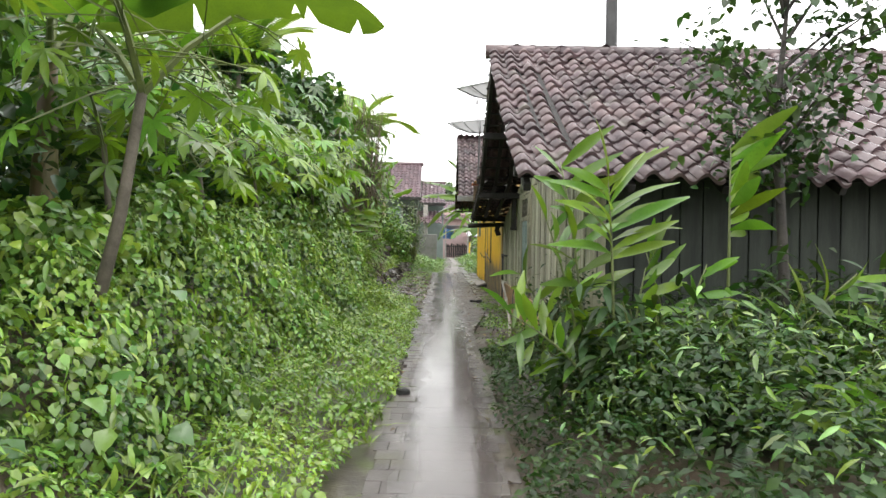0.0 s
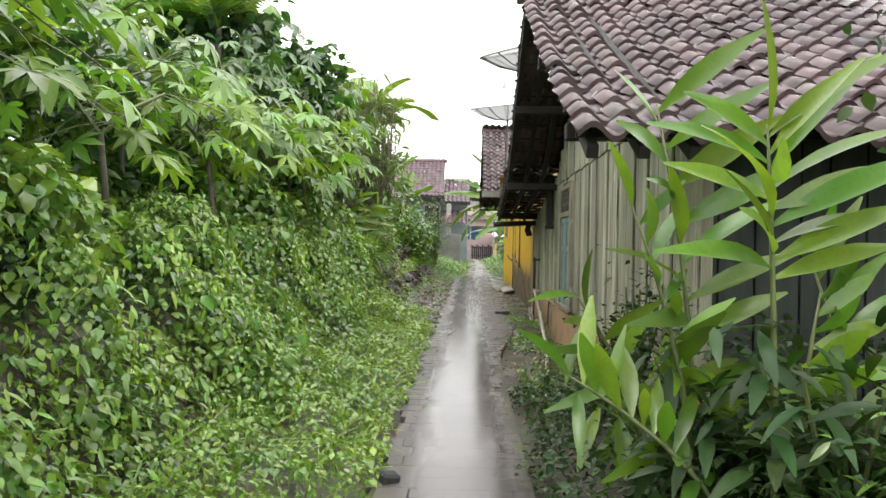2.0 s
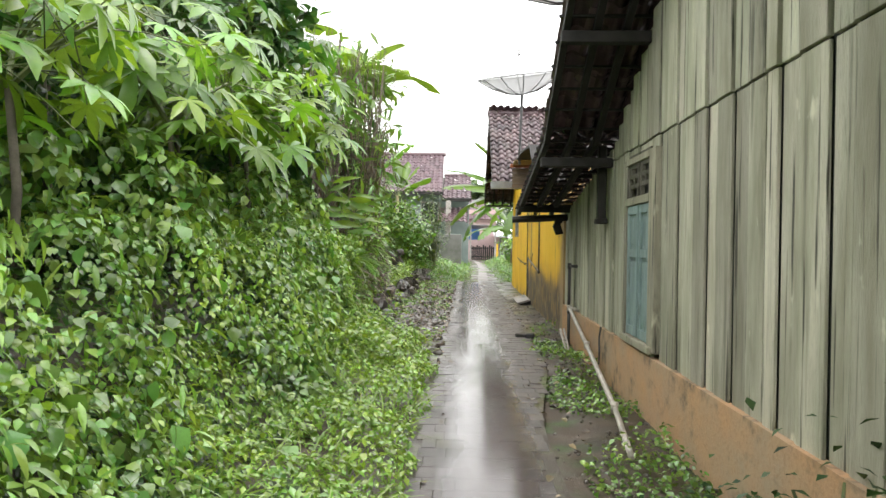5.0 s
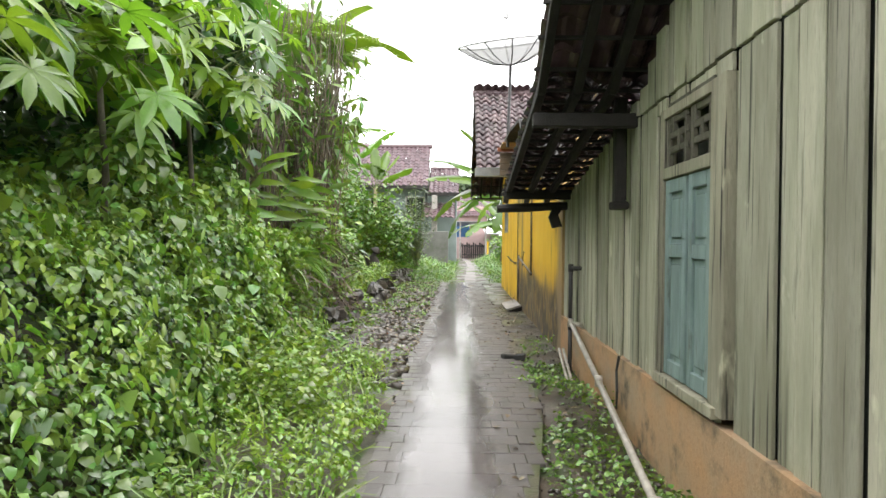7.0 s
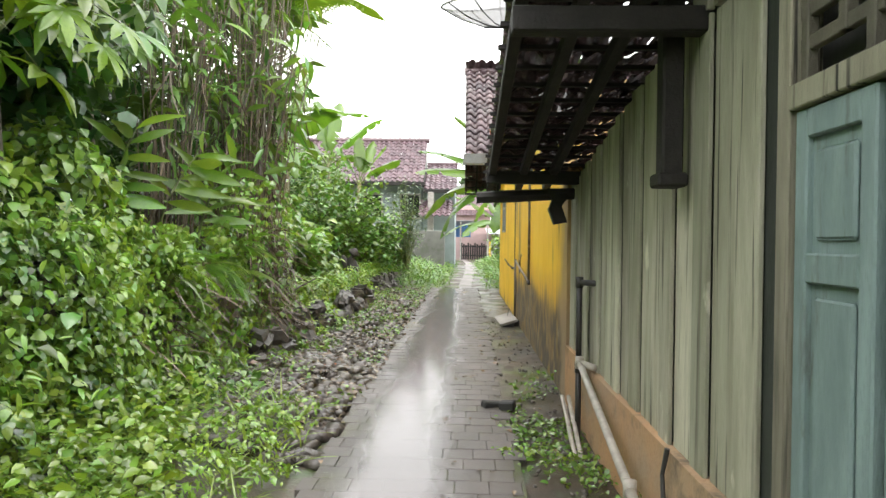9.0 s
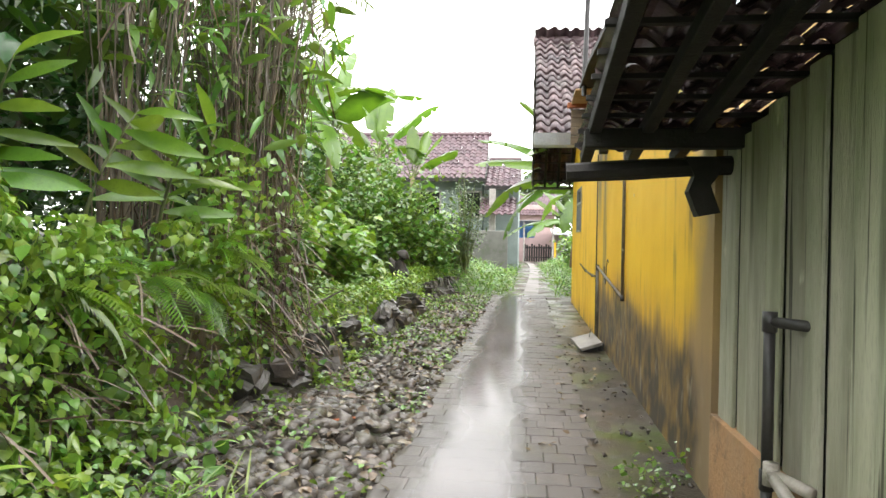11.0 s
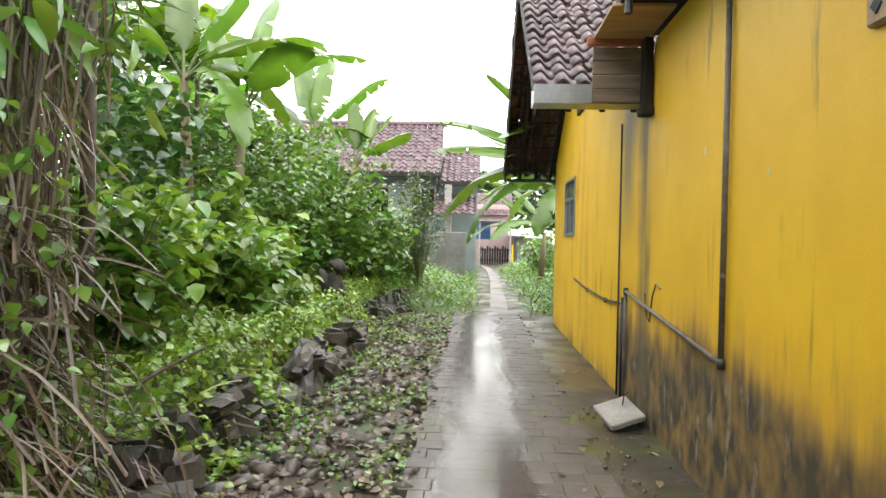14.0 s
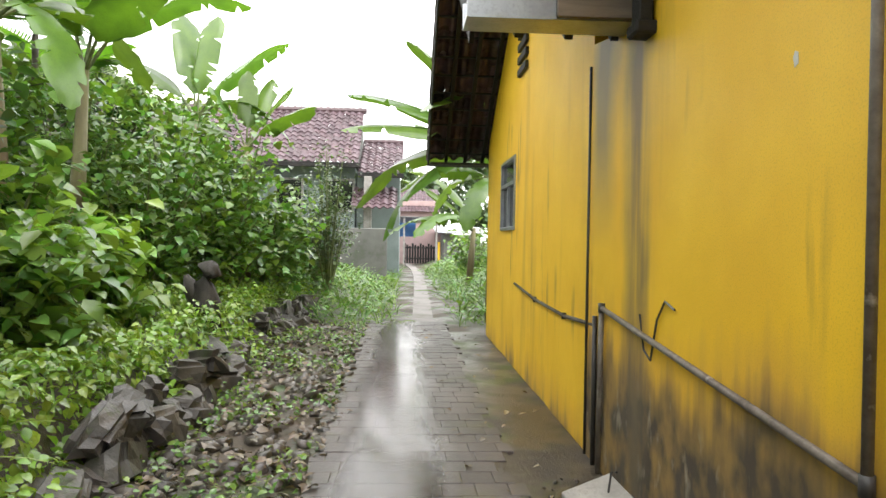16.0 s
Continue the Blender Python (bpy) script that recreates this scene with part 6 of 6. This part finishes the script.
block = thing("concrete_lid", "pale tilted concrete lid resting on dark bricks", "concrete lid", (1.2, 21.35, 0.13))
part("slab", box_bm(-0.15, -0.18, 0.13, 0.15, 0.18, 0.18, 0.008, None, pose(0, 0, 0, 14, -16, 12)), M["cement_white"], block)
part("hook", tube_bm([(0.0, -0.02, 0.2), (0.02, 0, 0.30), (0.04, -0.03, 0.31)], 0.006, 5), M["blackpipe"], block)
for i in range(3):
    part("brick", box_bm(-0.08 + 0.1 * i, -0.14 + 0.11 * i, 0, 0.1 + 0.08 * i, 0.0 + 0.1 * i, 0.11, 0.012), M["dark"], block)
vent = thing("wall_vent", "dark pierced vent block under the yellow gable", "vent", (1.40, 25.3, 3.85))
for i in range(5):
    part("slat", box_bm(-0.02, -0.25, -0.35 + 0.14 * i, 0.02, 0.25, -0.27 + 0.14 * i, 0.004), M["dark"], vent)
vent2 = thing("block_vent", "ochre pierced vent block high in the yellow wall", "vent", (1.39, 17.97, 2.57))
part("frame", box_bm(-0.02, -0.27, -0.12, 0.02, 0.27, 0.12, 0.01), M["plinth"], vent2)
# flat dark diamonds on the face paint the shaded openings; nothing is cut
for i in range(5):
    for j in range(2):
        part("hole", box_bm(-0.026, -0.025, -0.025, -0.02, 0.025, 0.025, 0.002, None, pose(0, -0.2 + 0.1 * i, -0.052 + 0.104 * j, 45)), M["dark"], vent2)
for y, z, k in ((20.04, 2.25, 0.6), (19.1, 2.02, 0.35)):
    part("paint_chip", prism_bm([(y - 0.022 * k, z - 0.03 * k), (y + 0.012 * k, z - 0.045 * k), (y + 0.026 * k, z + 0.012 * k), (y + 0.008 * k, z + 0.045 * k), (y - 0.02 * k, z + 0.03 * k)], "x", WX - 0.023, WX - 0.018), M["chalk"], yellow_house, "bare pale spot where paint has chipped off")
shelter = thing("black_bricks", "two dark broken bricks on the paving", "brick", (0.74, 15.9, 0.11))
part("brick", box_bm(-0.1, -0.05, 0, 0.08, 0.05, 0.07, 0.012, None, pose(0, 0, 0, 0, 8, 20)), M["dark"], shelter)
part("brick", box_bm(0.07, -0.1, 0, 0.2, 0.02, 0.08, 0.012, None, pose(0, 0, 0, 0, -5, -15)), M["dark"], shelter)
lump = thing("broken_brick", "small dark brick lying at the path's edge", "brick", (-0.36, 6.4, 0.05))
part("piece", box_bm(-0.06, -0.05, 0, 0.05, 0.05, 0.08, 0.015, None, pose(0, 0, 0, 5, 8, 30)), M["dark"], lump)
stump = thing("tree_stump", "short dark rotten stump on the terrace", "stump", (-2.12, 25.7, float(ground_z(-2.12, 25.7))))
part("wood", tube_bm([(0, 0, -0.1), (0.02, 0, 0.3), (-0.03, 0.02, 0.52), (0.05, 0.02, 0.68), (0.1, 0, 0.76)], [0.2, 0.17, 0.13, 0.15, 0.06], 9), M["dark_bark"], stump, smooth=True)
part("broken_side", tube_bm([(-0.02, 0, 0.2), (-0.14, -0.03, 0.5), (-0.2, -0.02, 0.62)], [0.12, 0.09, 0.03], 7), M["dark_bark"], stump, smooth=True)
for i, (a, b) in enumerate((((-1.3, 16.9, 0.2), (-0.85, 17.2, 0.24)), ((-1.35, 17.05, 0.22), (-0.95, 17.05, 0.22)), ((-2.0, 19.3, 0.75), (-1.6, 19.6, 1.0)))):
    st = thing("fallen_stick", "dry broken stick lying on the ground", "stick")
    part("wood", tube_bm([a, (Vector(a) + Vector(b)) / 2 + Vector((0, 0.02, 0.01)), b], [0.014, 0.013, 0.008], 6), M["rust"] if i < 2 else M["bamboo"], st)


# ---- stones ----
def stone_shape(seed, flat=0.5, level=1):
    bm = bmesh.new()
    bmesh.ops.create_icosphere(bm, subdivisions=level, radius=0.5)
    r = Vector((seed * 3.1, seed * 1.7, 0))
    for v in bm.verts:
        v.co *= 1 + 0.55 * noise.noise(v.co * 2.2 + r)
        v.co.z *= flat
    out = np.array([v.co[:] for v in bm.verts]), [tuple(v.index for v in f.verts) for f in bm.faces]
    bm.free()
    return out


def block_mesh(seed):
    """A rough squared boulder."""
    bm = bmesh.new()
    bmesh.ops.create_cube(bm, size=1.0)
    bmesh.ops.bevel(bm, geom=bm.edges[:], offset=0.2, segments=2, affect="EDGES")
    bmesh.ops.subdivide_edges(bm, edges=bm.edges[:], cuts=1, use_grid_fill=True)
    r = Vector((seed * 2.3, 0, seed))
    for v in bm.verts:
        v.co += Vector((noise.noise(v.co * 1.7 + r), noise.noise(v.co * 1.9 - r), noise.noise(v.co * 1.5 + r * 2))) * 0.24
        v.co *= 1 + 0.1 * noise.noise(v.co * 3 + r)
    me = bpy.data.meshes.new("stone")
    bm.to_mesh(me)
    bm.free()
    me.materials.append(M["wallstone"])
    return me


stone_wall = tagged(new("stone_wall"), "low dark dry-stone retaining wall beside the rubble", "stone wall")
BLOCKS = [block_mesh(i) for i in range(6)]
r = np.random.default_rng(5)
y = 15.6
while y < 30:
    w = r.uniform(0.16, 0.42)
    for lvl in range(2):
        if lvl == 1 and (y < 17.0 or r.uniform() < 0.5):
            continue
        hgt = r.uniform(0.2, 0.3)
        ob = new("stone", BLOCKS[int(r.integers(6))])
        ob.parent = stone_wall
        x = -1.72 - 0.05 * lvl + r.normal(0, 0.05) + 0.12 * math.sin(y * 0.9)
        z = float(path_z(y)) + 0.10 + lvl * 0.22
        ob.matrix_basis = pose(x, y + w / 2, z, r.uniform(-25, 25), r.uniform(-28, 28), r.uniform(-50, 50)) @ Matrix.Diagonal((r.uniform(0.2, 0.42), w * r.uniform(0.9, 1.25), hgt * r.uniform(0.8, 1.2), 1))
    y += w * 0.96
for k in range(3):
    n_ = 1500
    x, y = r.uniform(-1.72, -0.38, n_), 14.4 + 15 * r.uniform(0, 1, n_) ** 1.5
    m = (r.uniform(0, 1, n_) > 0.62 * smooth01(y, 17, 21)) & (x < -0.42 - 0.25 * smooth01(-y, -17, -15) * r.uniform(0, 1, n_))
    x, y = x[m], y[m]
    sz = np.clip(r.gamma(3.2, 0.032, len(x)) * (1.1 - 0.15 * smooth01(y, 17, 20)), 0.035, 0.19)
    scatter("rubble", stone_shape(k + 1, 0.5), np.stack([x, y, ground_z(x, y) + sz * 0.08], 1), sz, M["stone"], pitch=(-0.4, 0.4), roll=0.4, label="grey river stones and rubble along the path", category="rubble", r=r)
n_ = 1800
x, y = r.uniform(-1.7, -0.4, n_), r.uniform(15, 29, n_)
scatter("rubble_litter", OVATE, np.stack([x, y, ground_z(x, y) + r.uniform(0.03, 0.08, n_)], 1), r.uniform(0.03, 0.1, n_), M["thatch"], pitch=(-0.3, 0.3), roll=0.3, label="dead brown leaves between the stones", category="leaf litter", r=r)
n_ = 500
x, y = r.uniform(0.5, 1.38, n_), r.uniform(8, 22, n_)
scatter("grit", stone_shape(7), np.stack([x, y, ground_z(x, y) + 0.03], 1), r.uniform(0.015, 0.05, n_), M["stone"], label="small stones and grit by the wall", category="grit", r=r)
n_ = 420
x, y = r.uniform(-0.5, 1.35, n_), r.uniform(1, 29, n_)
m = (x < -0.3) | (x > 0.35)
scatter("fallen_leaves", OVATE, np.stack([x[m], y[m], path_z(y[m]) + 0.045], 1), r.uniform(0.03, 0.08, int(m.sum())), M["dry"], pitch=(-0.1, 0.1), roll=0.15, label="wet fallen leaves on the paving", category="leaves", r=r)


# ---- standing rain water and paving blocks ----
def puddle(name, y0, y1, cx, half, seed, lift=0.036):
    n_ = int((y1 - y0) / 0.04)
    v, f = [], []
    for i in range(n_ + 1):
        y = y0 + (y1 - y0) * i / n_
        e = min(1.0, max(0.02, 14 * min(i / n_, 1 - i / n_)) ** 0.5)
        a = half * e * (1 + 0.45 * noise.noise((y * 1.3, seed, 0)) + 0.2 * noise.noise((y * 4, seed, 1)) + 0.2 * noise.noise((y * 14, seed, 2)))
        b = half * e * (1 + 0.45 * noise.noise((y * 1.3, seed, 5)) + 0.2 * noise.noise((y * 4, seed, 6)) + 0.2 * noise.noise((y * 14, seed, 7)))
        z = float(path_z(y)) + lift
        v += [(cx(y) - a, y, z), (cx(y), y, z), (cx(y) + b, y, z)]
    for i in range(n_):
        o = 3 * i
        f += [(o, o + 1, o + 4, o + 3), (o + 1, o + 2, o + 5, o + 4)]
    return tagged(mesh_object(name, v, f, M["water"]), "shallow rain puddle standing on the path", "puddle", "puddles on the path")


puddle("puddle", -3, 29.3, lambda y: 0.03, 0.43, 1)
bm = box_bm(-0.0985, -0.0985, -0.03, 0.0985, 0.0985, 0.03, 0.004)
PAVER = bpy.data.meshes.new("paving_block")
bm.to_mesh(PAVER)
bm.free()
PAVER.materials.append(M["paver"])
pv = np.array([v.co[:] for v in PAVER.vertices])
pf = [tuple(p.vertices) for p in PAVER.polygons]
V, F, singles = [], [], 0
r = np.random.default_rng(9)
row = 0
y = -3.0
while y < 29.6:
    lo, hi = -0.44 + r.uniform(-0.05, 0.05), 0.46 + 0.4 * float(smooth01(y, 10.5, 14)) + r.uniform(-0.06, 0.04)
    x, wide = lo, 0.1 if row % 2 else 0.2
    while x + 0.09 < hi:
        wide = min(wide, hi - x)
        z = float(path_z(y)) + 0.002 + r.normal(0, 0.0015)
        m = pose(x + wide / 2, y, z, r.normal(0, 0.2), r.normal(0, 0.2), r.normal(0, 0.4)) @ Matrix.Diagonal((wide / 0.2, 1, 1, 1))
        if 10.0 < y < 20 and singles < 300:
            ob = new("paving_block", PAVER)
            ob.matrix_basis = m
            ob.parent = pavement
            singles += 1
        else:
            a = np.array(m)
            F += [tuple(i + len(V) * len(pv) for i in q) for q in pf]
            V.append(pv @ a[:3, :3].T + a[:3, 3])
        x, wide = x + wide, 0.2
    y += 0.2
    row += 1
rest = tagged(mesh_object("paving_field", np.concatenate(V), F, M["paver_rest"], pavement), kind="stuff")
